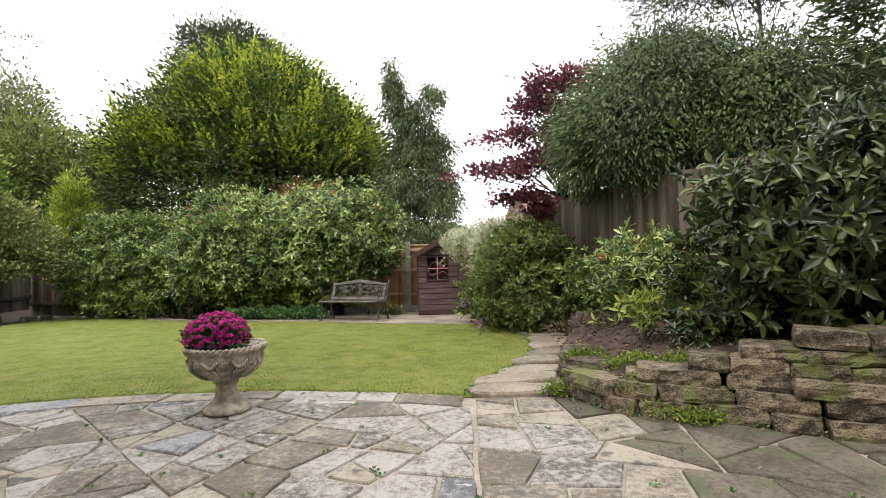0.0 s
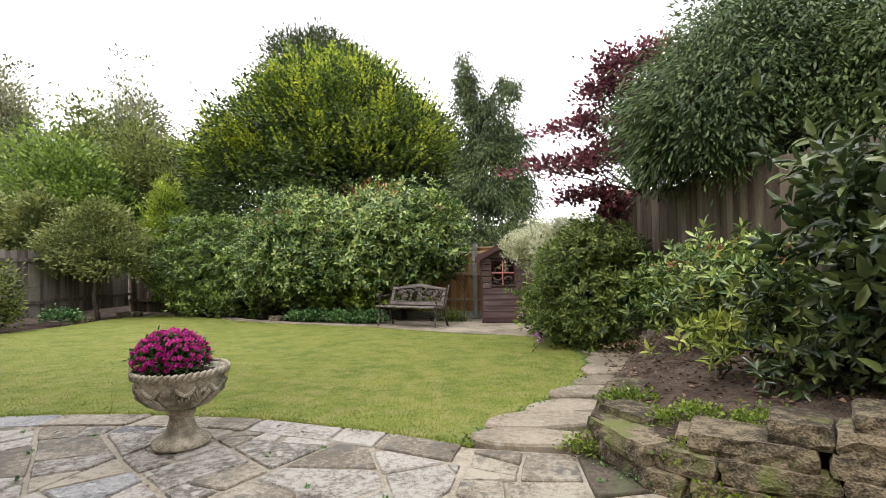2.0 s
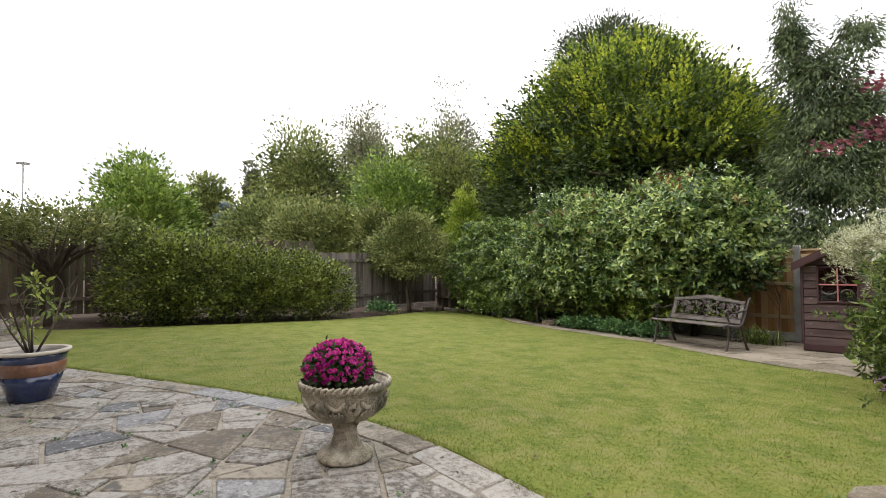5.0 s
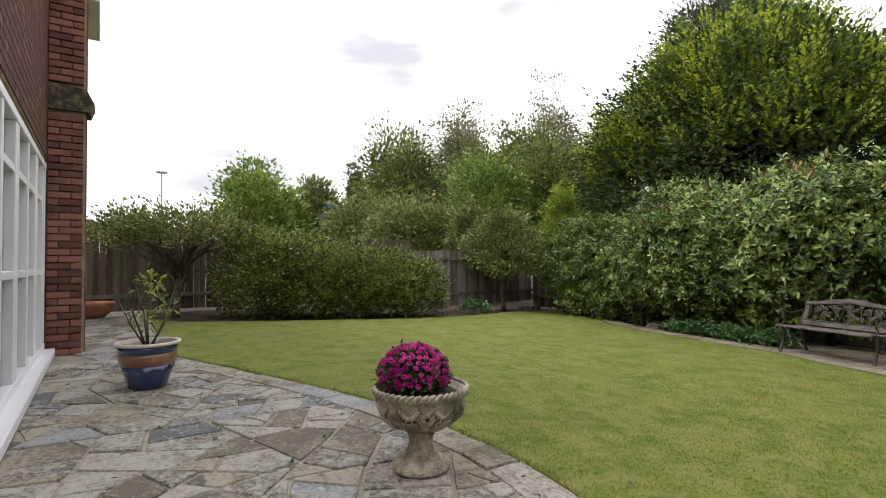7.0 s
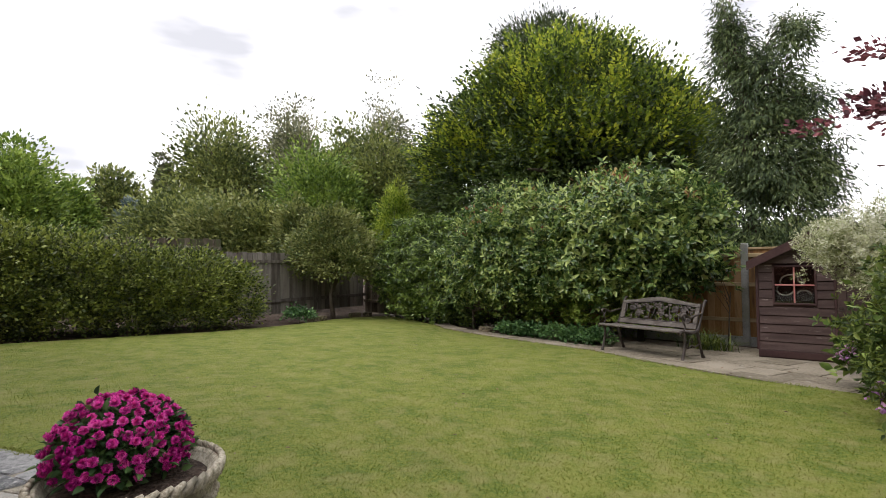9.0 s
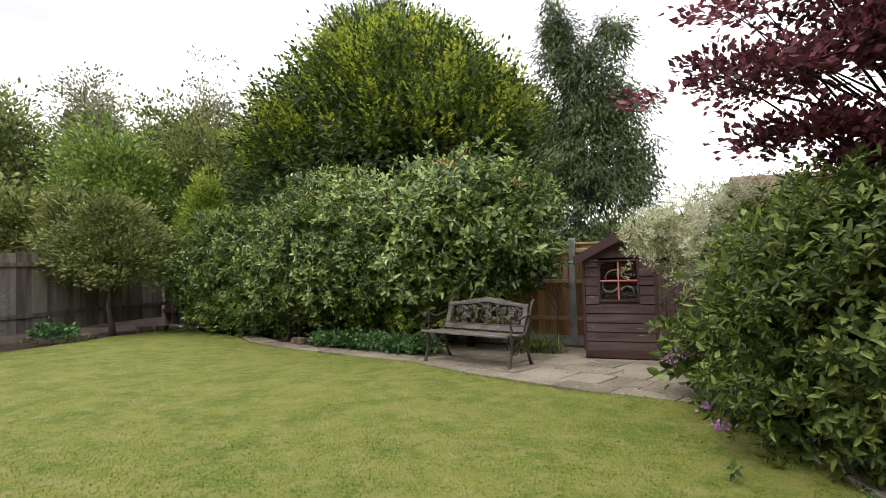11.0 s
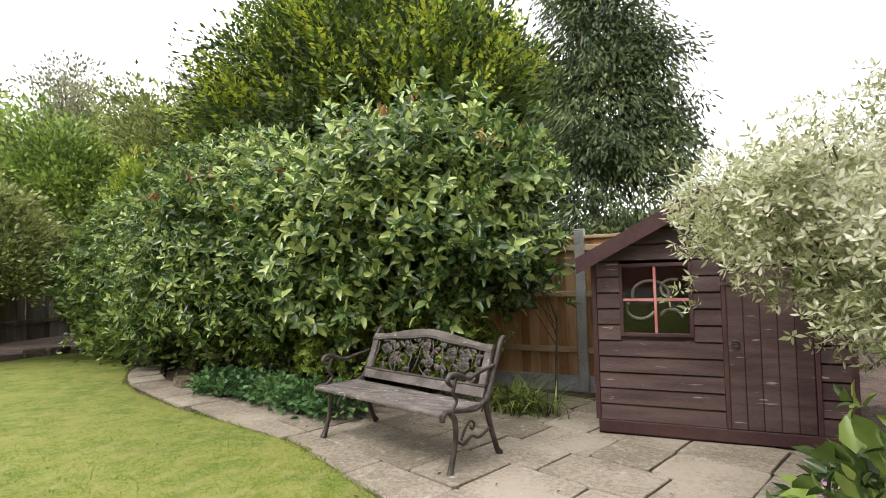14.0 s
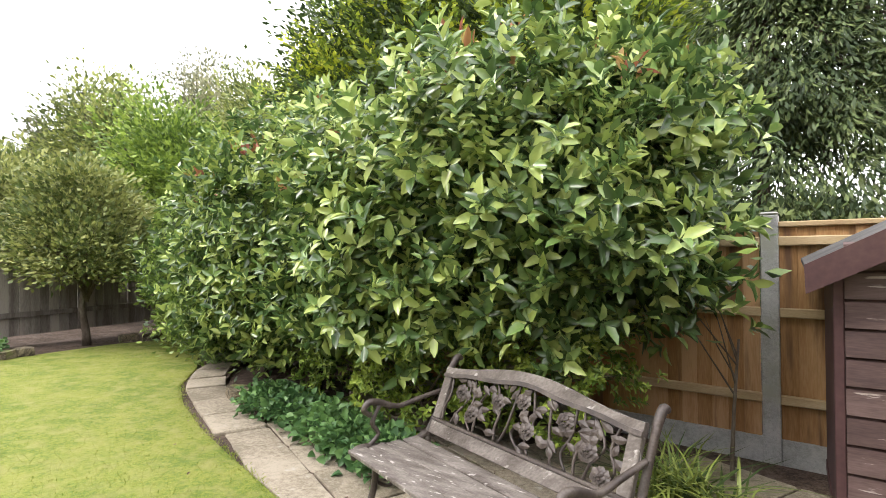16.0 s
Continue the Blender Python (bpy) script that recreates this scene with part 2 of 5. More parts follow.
    lilac=leaves("lilac_petal", (.30, .16, .42), (.45, .26, .55), (.62, .42, .68), scale=6, leaf=.3, gain=1.1),
    mumleaf=leaves("chrysanthemum_leaf", (.015, .04, .015), (.03, .075, .022), (.06, .12, .035)),
    litter=leaves("dry_leaf", (.05, .032, .018), (.10, .07, .04), (.19, .14, .085), leaf=.1, gain=1.1),
)
glass = bpy.data.materials.new("window_glass")
glass.use_nodes = True
gb = glass.node_tree.nodes["Principled BSDF"]
gb.inputs["Base Color"].default_value, gb.inputs["Roughness"].default_value = (.9, .95, .95, 1), .02
gb.inputs["Transmission Weight"].default_value, gb.inputs["IOR"].default_value = 1.0, 1.45
M["glass"] = glass


# ---- mesh helpers ----
def mesh_object(name, verts, faces, mat, parent=None, label="", smooth=False):
    me = bpy.data.meshes.new(name)
    me.from_pydata([tuple(map(float, v)) for v in verts], [], faces)
    me.materials.append(mat)
    if smooth:
        me.shade_smooth()
    ob = new(name, me)
    ob.parent = parent
    return tagged(ob, label)


def part(name, bm, mat, parent=None, label="", smooth=False):
    bmesh.ops.recalc_face_normals(bm, faces=bm.faces)
    me = bpy.data.meshes.new(name)
    bm.to_mesh(me)
    bm.free()
    me.materials.append(mat)
    if smooth:
        me.shade_smooth()
    ob = new(name, me)
    ob.parent = parent
    return tagged(ob, label)


def thing(name, x, y, z, label, category, group="", turn=0):
    ob = new(name)
    ob.empty_display_size = 0.1
    ob.matrix_basis = pose(x, y, z, 0, 0, turn)
    return tagged(ob, label, category, group)


def structure(ob, label="", category=""):
    return tagged(ob, label, category, kind="structure")


def box(bm, x0, x1, y0, y1, z0, z1, bevel=0.0, m=None):
    v = [bm.verts.new((x, y, z)) for z in (z0, z1) for x, y in ((x0, y0), (x1, y0), (x1, y1), (x0, y1))]
    f = [bm.faces.new([v[i] for i in q]) for q in ((3, 2, 1, 0), (4, 5, 6, 7), (0, 1, 5, 4), (1, 2, 6, 5), (2, 3, 7, 6), (3, 0, 4, 7))]
    if m:
        bmesh.ops.transform(bm, matrix=m, verts=v)
    if bevel:
        bmesh.ops.bevel(bm, geom=list({e for q in f for e in q.edges}), offset=bevel, segments=1, affect="EDGES")
    return bm


def beam(name, x0, x1, y0, y1, z0, z1, mat, parent=None, label="", bevel=0.004):
    return part(name, box(bmesh.new(), x0, x1, y0, y1, z0, z1, bevel), mat, parent, label)


def tube(verts, faces, points, radii, sides=6, flat=1.0):
    """A tapering tube along points, added to the lists."""
    pts = [Vector(p) for p in points]
    base = len(verts)
    for i, p in enumerate(pts):
        d = (pts[min(i + 1, len(pts) - 1)] - pts[max(i - 1, 0)]).normalized()
        a = d.cross(Vector((0.13, 0.31, 1)) if abs(d.z) < .9 else Vector((1, 0.1, 0))).normalized()
        b = d.cross(a)
        r = radii[i] if hasattr(radii, "__len__") else radii
        for k in range(sides):
            t = 2 * math.pi * k / sides
            verts.append(p + a * (r * math.cos(t)) + b * (r * flat * math.sin(t)))
    for i in range(len(pts) - 1):
        for k in range(sides):
            q, w = base + i * sides, (k + 1) % sides
            faces.append((q + k, q + w, q + sides + w, q + sides + k))
    faces.append(tuple(base + k for k in range(sides))[::-1])
    faces.append(tuple(base + (len(pts) - 1) * sides + k for k in range(sides)))


def lathe(profile, sides=32):
    """A turned mesh from (radius, z) pairs."""
    v, f = [], []
    for r, z in profile:
        v += [(r * math.cos(2 * math.pi * k / sides), r * math.sin(2 * math.pi * k / sides), z) for k in range(sides)]
    for i in range(len(profile) - 1):
        for k in range(sides):
            w = (k + 1) % sides
            f.append((i * sides + k, i * sides + w, (i + 1) * sides + w, (i + 1) * sides + k))
    f.append(tuple(range(sides))[::-1])
    f.append(tuple((len(profile) - 1) * sides + k for k in range(sides)))
    return v, f


rng = np.random.default_rng(7)


def unit(a):
    return a / np.maximum(np.linalg.norm(a, axis=-1, keepdims=True), 1e-9)


def leaf_mesh(name, points, ahead, normal, length, width, mat, parent=None, label="", fold=0.25, simple=False):
    """One mesh of many leaves: each a folded blade from its stalk to its tip."""
    n = len(points)
    ahead = unit(ahead)
    side = unit(np.cross(normal, ahead))
    up = np.cross(ahead, side)
    length, width = np.broadcast_to(length, n)[:, None], np.broadcast_to(width, n)[:, None]
    if simple:
        v = np.stack([points, points + ahead * length * .5 + side * width / 2 - up * width * fold * .5, points + ahead * length,
                      points + ahead * length * .5 - side * width / 2 - up * width * fold * .5], 1)
        idx, per, counts = np.array([0, 1, 2, 3]), 4, np.array([4])
    else:
        a, b = points + ahead * length * .32 + up * width * .06, points + ahead * length * .72 + up * width * .02
        tip = points + ahead * length - up * length * .1
        lift = up * width * fold
        v = np.stack([points, a + side * width / 2 + lift, b + side * width * .36 + lift * .6, tip, b - side * width * .36 + lift * .6,
                      a - side * width / 2 + lift, a * .5 + b * .5 - lift * .3], 1)
        idx, per, counts = np.array([0, 1, 6, 6, 1, 2, 3, 6, 3, 4, 5, 6, 5, 0]), 7, None
        idx = np.array([0, 1, 2, 6, 6, 2, 3, 6, 3, 4, 6, 4, 5, 0])
        counts = np.array([4, 3, 3, 4])
    me = bpy.data.meshes.new(name)
    me.vertices.add(n * per)
    me.vertices.foreach_set("co", v.reshape(-1).astype(np.float32))
    loops = (np.arange(n)[:, None] * per + idx[None]).reshape(-1)
    me.loops.add(len(loops))
    me.loops.foreach_set("vertex_index", loops.astype(np.int32))
    total = np.tile(counts, n)
    me.polygons.add(len(total))
    me.polygons.foreach_set("loop_start", np.r_[0, np.cumsum(total)[:-1]].astype(np.int32))
    me.polygons.foreach_set("loop_total", total.astype(np.int32))
    me.update(calc_edges=True)
    me.materials.append(mat)
    ob = new(name, me)
    ob.parent = parent
    return tagged(ob, label)


def crown_points(blobs, clumps, per, size, droop=0.0, low=-0.35, inner=0.12, flat=0.6, jag=0.14, rise=.3):
    """Places, ways and normals of leaves in clumps over the skin of some ellipsoids (x, y, z, rx, ry, rz)."""
    blobs = np.array(blobs, float)
    area = (blobs[:, 3] * blobs[:, 4] + blobs[:, 3] * blobs[:, 5] + blobs[:, 4] * blobs[:, 5])
    pick = rng.choice(len(blobs), clumps, p=area / area.sum())
    d = unit(rng.normal(size=(clumps, 3)))
    d[:, 2] = np.where(d[:, 2] < low, -d[:, 2] * .6, d[:, 2])
    depth = np.where(rng.random(clumps) < inner, rng.uniform(.45, .8, clumps), rng.normal(1 - jag * .5, jag, clumps))
    c = blobs[pick, :3] + d * blobs[pick, 3:] * depth[:, None]
    k = np.repeat(np.arange(clumps), per)
    out = d[k]
    off = rng.normal(size=(len(k), 3)) * size * (1, 1, flat)
    p = c[k] + off + out * size * rng.uniform(-.6, .7, len(k))[:, None]
    p[:, 2] -= droop * size * rng.random(len(k)) ** 2
    ahead = unit(out * (.8, .8, .45) + unit(off) * .6 + rng.normal(size=(len(k), 3)) * .35 + np.array((0, 0, rise - droop * .8)))
    normal = unit(out * .75 + (0, 0, .7) + rng.normal(size=(len(k), 3)) * .45)
    return p, ahead, normal


def shoots(blobs, tips, leaves_each, length, low=-0.8, inner=0.25, jag=0.08, rise=.45, reach=.5):
    """Places, ways and normals of leaves that stand in whorls round the tips of shoots."""
    blobs = np.array(blobs, float)
    area = (blobs[:, 3] * blobs[:, 4] + blobs[:, 3] * blobs[:, 5] + blobs[:, 4] * blobs[:, 5])
    bunch = max(1, tips // 9)
    pick = rng.choice(len(blobs), bunch, p=area / area.sum())
    d = unit(rng.normal(size=(bunch, 3)))
    d[:, 2] = np.where(d[:, 2] < low, -d[:, 2] * .6, d[:, 2])
    depth = np.where(rng.random(bunch) < inner, rng.uniform(.5, .85, bunch), rng.normal(1 - jag * .5, jag, bunch))
    c = blobs[pick, :3] + d * blobs[pick, 3:] * depth[:, None]
    c, out = np.repeat(c, 9, 0), np.repeat(d, 9, 0)
    c = c + rng.normal(size=c.shape) * length * 1.25
    axis = unit(out * .75 + (0, 0, rise) + rng.normal(size=c.shape) * .35)
    t = unit(np.cross(axis, unit(rng.normal(size=c.shape))))
    b = np.cross(axis, t)
    n = leaves_each
    ang = np.tile(np.arange(n) * 2.4, len(c)) + np.repeat(rng.uniform(0, 6.28, len(c)), n)
    tilt = np.tile(np.linspace(.05, .95, n), len(c)) + rng.normal(size=len(ang)) * .15
    axis, t, b, c = (np.repeat(q, n, 0) for q in (axis, t, b, c))
    radial = t * np.cos(ang)[:, None] + b * np.sin(ang)[:, None]
    ahead = radial * np.cos(tilt)[:, None] + axis * np.sin(tilt)[:, None]
    normal = axis * np.cos(tilt)[:, None] - radial * np.sin(tilt)[:, None]
    p = c + axis * (np.tile(np.linspace(-1, 0, n), len(c) // n) * length * reach)[:, None] + radial * length * .06
    return p, ahead, normal + rng.normal(size=normal.shape) * .12


def limbs(verts, faces, base, top, radius, blobs, count, seed):
    r = random.Random(seed)
    base, top = Vector(base), Vector(top)
    mid = base.lerp(top, .5) + Vector((r.uniform(-1, 1), r.uniform(-1, 1), 0)) * radius * 1.2
    tube(verts, faces, [base - Vector((0, 0, .08)), base + Vector((0, 0, .1)), mid, top], [radius * 1.25, radius, radius * .8, radius * .55], 8)
    for k in range(count):
        b = blobs[k % len(blobs)]
        start = base.lerp(top, r.uniform(.55, 1))
        d = Vector((r.uniform(-1, 1), r.uniform(-1, 1), r.uniform(-.2, .9))).normalized()
        end = Vector(b[:3]) + Vector((d.x * b[3], d.y * b[4], d.z * b[5])) * .85
        bend = start.lerp(end, .5) + Vector((r.uniform(-1, 1), r.uniform(-1, 1), r.uniform(0, 1))) * radius * 1.5
        tube(verts, faces, [start, bend, end], [radius * .5, radius * .3, radius * .1], 5)


def tree(name, base, top, radius, blobs, clumps, per, size, leaf, mat, label, category="tree", group="", bark="bark", count=14, simple=True,
         extra=None, trunk_name="trunk", crown_name="crown", whorl=0, **how):
    """A tree or shrub: an empty at its foot, its woody frame and its leaves."""
    ob = thing(name, *base, label, category, group)
    v, f = [], []
    limbs(v, f, (0, 0, 0), Vector(top) - Vector(base), radius, [(b[0] - base[0], b[1] - base[1], b[2] - base[2], *b[3:]) for b in blobs], count, len(name) + int(base[0] * 10))
    mesh_object(trunk_name, v, f, M[bark], ob, smooth=True)
    if whorl:
        how.pop("droop", 0), how.pop("flat", 0)
        p, a, n = shoots(blobs, whorl, 7, leaf[0], **how)
    else:
        p, a, n = crown_points(blobs, clumps, per, size, **how)
    s = rng.uniform(.65, 1.25, len(p))
    leaf_mesh(crown_name, p - np.array(base), a, n, leaf[0] * s, leaf[1] * s, M[mat], ob, simple=simple)
    for e in extra or ():
        e(ob, base)
    return ob


def sprinkled(name, blobs, clumps, per, size, leaf, mat, label="", simple=True, **how):
    def add(ob, base):
        p, a, n = crown_points(blobs, clumps, per, size, **how)
        s = rng.uniform(.7, 1.2, len(p))
        tagged(leaf_mesh(name, p - np.array(base), a, n, leaf[0] * s, leaf[1] * s, M[mat], ob, label, simple=simple), kind="stuff")
    return add


def shrub(*args, **more):
    more.setdefault("category", "shrub")
    more.setdefault("trunk_name", "stem")
    more.setdefault("crown_name", "foliage")
    return tree(*args, **more)


# ---- ground ----
def ground_z(x, y):
    return max(0.0, .38 - .04 * max(0.0, y - 3.5))


def clip(poly, px, py, nx, ny):
    """The part of a polygon on the side of a line that its normal points away from."""
    out = []
    for i, a in enumerate(poly):
        b = poly[(i + 1) % len(poly)]
        da, db = (a[0] - px) * nx + (a[1] - py) * ny, (b[0] - px) * nx + (b[1] - py) * ny
        if da <= 0:
            out.append(a)
        if da * db < 0:
            t = da / (da - db)
            out.append((a[0] + (b[0] - a[0]) * t, a[1] + (b[1] - a[1]) * t))
    return out


def inside(poly, x, y):
    hit = False
    for i, (x0, y0) in enumerate(poly):
        x1, y1 = poly[i - 1]
        if (y0 > y) != (y1 > y) and x < (x1 - x0) * (y - y0) / (y1 - y0) + x0:
            hit = not hit
    return hit


def sheet(name, poly, step, lift, mat, label, category):
    """A surface laid over the ground inside an outline, with a turned-down rim."""
    bm = bmesh.new()
    top = bm.faces.new([bm.verts.new((x, y, 0)) for x, y in poly])
    ys = np.arange(min(p[1] for p in poly) + step, max(p[1] for p in poly), step)
    for y in ys:
        bmesh.ops.bisect_plane(bm, geom=bm.verts[:] + bm.edges[:] + bm.faces[:], plane_co=(0, y, 0), plane_no=(0, 1, 0))
    rim = [e for e in bm.edges if e.is_boundary]
    for v in bm.verts:
        v.co.z = ground_z(v.co.x, v.co.y) + lift
    down = bmesh.ops.extrude_edge_only(bm, edges=rim)["geom"]
    for v in down:
        if isinstance(v, bmesh.types.BMVert):
            v.co.z -= .08
    return structure(part(name, bm, mat), label, category)


xs = [-400, -120, -60, -30, -14, -8, -4, 0, 4, 8, 14, 30, 60, 120, 400]
yy = [-400, -100, -40, -12, 0, 3.5, 5, 7, 9, 11, 13, 16, 30, 60, 120, 400]
gv = [(x, y, ground_z(x, y) - (.05 if abs(x) < 14 and -12 <= y <= 13 else .06)) for y in yy for x in xs]
gf = [(j * len(xs) + i, j * len(xs) + i + 1, (j + 1) * len(xs) + i + 1, (j + 1) * len(xs) + i) for j in range(len(yy) - 1) for i in range(len(xs) - 1)]
ground = structure(mesh_object("ground", gv, gf, M["soil"]), "dark brown garden soil ground", "ground")

EDGE = [(-5.62, 2.36), (-4.95, 2.61), (-4.37, 2.83), (-3.85, 3.03), (-3.36, 3.21), (-2.95, 3.35), (-2.52, 3.47), (-1.95, 3.585), (-1.38, 3.63), (-.92, 3.61), (-.34, 3.51), (.21, 3.37)]
STEPSIDE = [(.25, 3.66), (.40, 4.05), (.58, 4.48), (.77, 4.9), (.88, 5.4), (.93, 6.0), (.92, 6.6), (.87, 7.3), (.75, 7.8), (.56, 8.15), (.35, 8.32)]
PADEDGE = [(.0, 8.37), (-.53, 8.42), (-1.08, 8.60), (-1.6, 8.83), (-1.93, 9.0), (-2.3, 9.2), (-2.65, 9.38), (-3.3, 9.53), (-3.9, 9.66), (-4.5, 9.8), (-5.31, 10.05), (-6.0, 10.35), (-6.77, 10.9)]
FAR = [(-7.9, 11.5), (-8.8, 11.95), (-9.35, 12.0), (-9.45, 11.0), (-9.2, 10.0), (-8.75, 8.9), (-8.55, 8.0), (-8.4, 7.0), (-8.5, 6.0), (-8.6, 4.9), (-8.65, 4.2), (-8.8, 3.4), (-9.2, 2.8), (-9.9, 2.5), (-10.1, 2.38)]
LAWN = EDGE + STEPSIDE + PADEDGE + FAR
lawn = sheet("lawn", LAWN, .5, .0, M["turf"], "mown green lawn with straw-coloured dry patches", "lawn")

# grass blades over the lawn, thicker near its edges and the walk
n_try = 420000
gx, gy = rng.uniform(-9.5, 1.0, n_try), rng.uniform(2.1, 12.0, n_try)
near = np.exp(-np.hypot(gx + .6, (gy - 5.6) * .6) / 3.0)
keep = rng.random(n_try) < np.clip(near * 1.4, .12, 1)
gx, gy = gx[keep], gy[keep]
ok = np.zeros(len(gx), bool)
LX, LY = np.array([p[0] for p in LAWN]), np.array([p[1] for p in LAWN])
for i in range(len(LAWN)):
    x0, y0, x1, y1 = LX[i], LY[i], LX[i - 1], LY[i - 1]
    if y0 != y1:
        ok ^= ((y0 > gy) != (y1 > gy)) & (gx < (x1 - x0) * (gy - y0) / (y1 - y0) + x0)
gx, gy = gx[ok], gy[ok]
rimx, rimy = [], []
for line, k in ((EDGE, 2500), (STEPSIDE, 1800), (PADEDGE, 1800)):
    for _ in range(k):
        i = int(rng.integers(len(line) - 1))
        t = rng.random()
        rimx.append(line[i][0] * (1 - t) + line[i + 1][0] * t + rng.normal() * .018)
        rimy.append(line[i][1] * (1 - t) + line[i + 1][1] * t + rng.normal() * .018)
tall = np.r_[np.full(len(gx), 1.0), np.full(len(rimx), 1.7)]
gx, gy = np.r_[gx, rimx], np.r_[gy, rimy]
gp = np.stack([gx, gy, np.maximum(0, .38 - .04 * np.maximum(0, gy - 3.5)) - .004], 1)
ga = unit(np.stack([rng.normal(size=len(gx)) * .9, rng.normal(size=len(gx)) * .9, np.ones(len(gx))], 1))
grass = leaf_mesh("grass", gp, ga, rng.normal(size=(len(gx), 3)), rng.uniform(.010, .021, len(gx)) * tall, .005, M["blade"], simple=True)
tagged(grass, "short green grass blades on the lawn", "grass", kind="stuff")


def slab(poly, gap, top, mat, parent, name, r, thick=.045, bevel=.007, at=None):
    """One paving stone: a bevelled prism with a slightly uneven top."""
    n = len(poly)
    cx, cy = sum(p[0] for p in poly) / n, sum(p[1] for p in poly) / n
    area = 0
    for i in range(n):
        area += poly[i - 1][0] * poly[i][1] - poly[i][0] * poly[i - 1][1]
    if abs(area) < .012:
        return None
    if area < 0:
        poly = poly[::-1]
    size = math.sqrt(abs(area) / 2)
    k = 1 - gap * r.uniform(.9, 2.0) / size
    shrunk = []
    for i, (x, y) in enumerate(poly):
        ax, ay = poly[i - 1]
        bx, by = poly[(i + 1) % n]
        q = .05
        shrunk += [(x + (ax - x) * q, y + (ay - y) * q), (x + (bx - x) * q * .6, y + (by - y) * q * .6)]
        mx, my = (x + bx) / 2 + r.uniform(-1, 1) * .007, (y + by) / 2 + r.uniform(-1, 1) * .007
        if math.hypot(bx - x, by - y) > .16:
            shrunk.append((mx, my))
    tx, ty = r.uniform(-.012, .012), r.uniform(-.012, .012)
    lift = top + r.uniform(-.003, .005)
    g0 = ground_z(cx, cy)
    v = []
    for s, dz in ((k, -thick), (k, -bevel), (k - bevel / size * 1.3, 0)):
        for x, y in shrunk:
            X, Y = cx + (x - cx) * s, cy + (y - cy) * s
            v.append((X - cx, Y - cy, ground_z(X, Y) - g0 + lift + dz + tx * (X - cx) + ty * (Y - cy)))
    m = len(shrunk)
    f = [tuple(range(2 * m, 3 * m))]
    for ring in (0, 1):
        f += [(ring * m + i, ring * m + (i + 1) % m, (ring + 1) * m + (i + 1) % m, (ring + 1) * m + i) for i in range(m)]
    ob = mesh_object(name, v, f, mat, parent)
    ob.location = (cx, cy, g0)
    return ob


def crazy(region_lines, bounds, step, seed):
    """Broken-flag cells: the bounds cut again and again by skewed lines, then trimmed by lines (x, y, nx, ny)."""
    r = random.Random(seed)
    x0, x1, y0, y1 = bounds
    todo, done = [[(x0, y0), (x1, y0), (x1, y1), (x0, y1)]], []
    while todo:
        poly = todo.pop()
        area = abs(sum(poly[i - 1][0] * poly[i][1] - poly[i][0] * poly[i - 1][1] for i in range(len(poly)))) / 2
        if area < step * step * r.choice((.5, .9, 1.3, 1.8)):
            done.append(poly)
            continue
        i = max(range(len(poly)), key=lambda k: math.dist(poly[k], poly[k - 1]) + r.uniform(0, .08))
        (ax, ay), (bx, by) = poly[i - 1], poly[i]
        t = r.uniform(.36, .64)
        px_, py_ = ax + (bx - ax) * t, ay + (by - ay) * t
        turn = math.atan2(by - ay, bx - ax) + r.uniform(-.55, .55)
        nx, ny = math.cos(turn), math.sin(turn)
        for s in (1, -1):
            half = clip(poly, px_, py_, nx * s, ny * s)
            if len(half) >= 3:
                todo.append(half)
    cells = []
    for poly in done:
        for line in region_lines:
            if len(poly) >= 3:
                poly = clip(poly, *line)
        if len(poly) >= 3:
            cells.append(poly)
    return cells


# ---- house on the patio ----
HOUSE_A = 1.3                       # degrees by which the house turns
hx, hy = -6.33, 1.18                 # where the wall meets the buttress
house = thing("house", hx, hy, .38, "red brick house with white-framed full-height windows beside the patio", "house", turn=HOUSE_A)
COURSE = .081
joint = beam("wall", .0, 4.0, -.30, -.012, 2.22, 5.4, M["joint"], house, "red brick wall with buff mortar joints", 0)
beam("wall", .0, .16, -.30, -.012, -.05, 2.22, M["joint"], house, "red brick wall with buff mortar joints", 0)
beam("wall", -4.5, -.34, -.30, -.0, -.05, 5.4, M["joint"], house, "red brick wall with buff mortar joints", 0)
beam("buttress", -.34, -.012, -.30, .355, -.05, 5.4, M["joint"], house, "red brick buttress with a sloping stone ledge", 0)
beam("floor", .0, 4.0, -3.5, -.30, -.1, .05, M["flag"], house, "", 0)
beam("back_wall", -.1, 4.0, -3.7, -3.5, -.1, 5.4, M["render_wall"], house, "", 0)
beam("ceiling", .0, 4.0, -3.5, -.30, 2.5, 2.6, M["white"], house, "", 0)
beam("side_wall", -.34, -.1, -3.7, -.30, -.1, 5.4, M["joint"], house, "", 0)
beam("side_wall", 3.95, 4.1, -3.7, -.012, -.1, 5.4, M["joint"], house, "", 0)
beam("fascia", -1.6, -.36, .20, .46, 4.35, 5.4, M["darkbark"], house, "dark timber barge board", .01)
beam("gutter", -1.7, -.34, .22, .48, 4.30, 4.345, M["white"], house, "white plastic gutter end", .01)
# stone ledge on the buttress
bm = bmesh.new()
lv = [(-.36, -.02, 2.80), (-.36, .40, 2.80), (-.36, .44, 2.90), (-.36, .36, 3.06), (-.36, -.02, 3.10)]
a = [bm.verts.new(v) for v in lv]
b = [bm.verts.new((.05, v[1], v[2])) for v in lv]
bm.faces.new(a), bm.faces.new(b[::-1])
for i in range(5):
    bm.faces.new((a[i], b[i], b[(i + 1) % 5], a[(i + 1) % 5]))
part("ledge", bm, M["wallstone"], house, "grey weathered stone ledge")
# unseen wall, added to close the house side and darken the patio a little
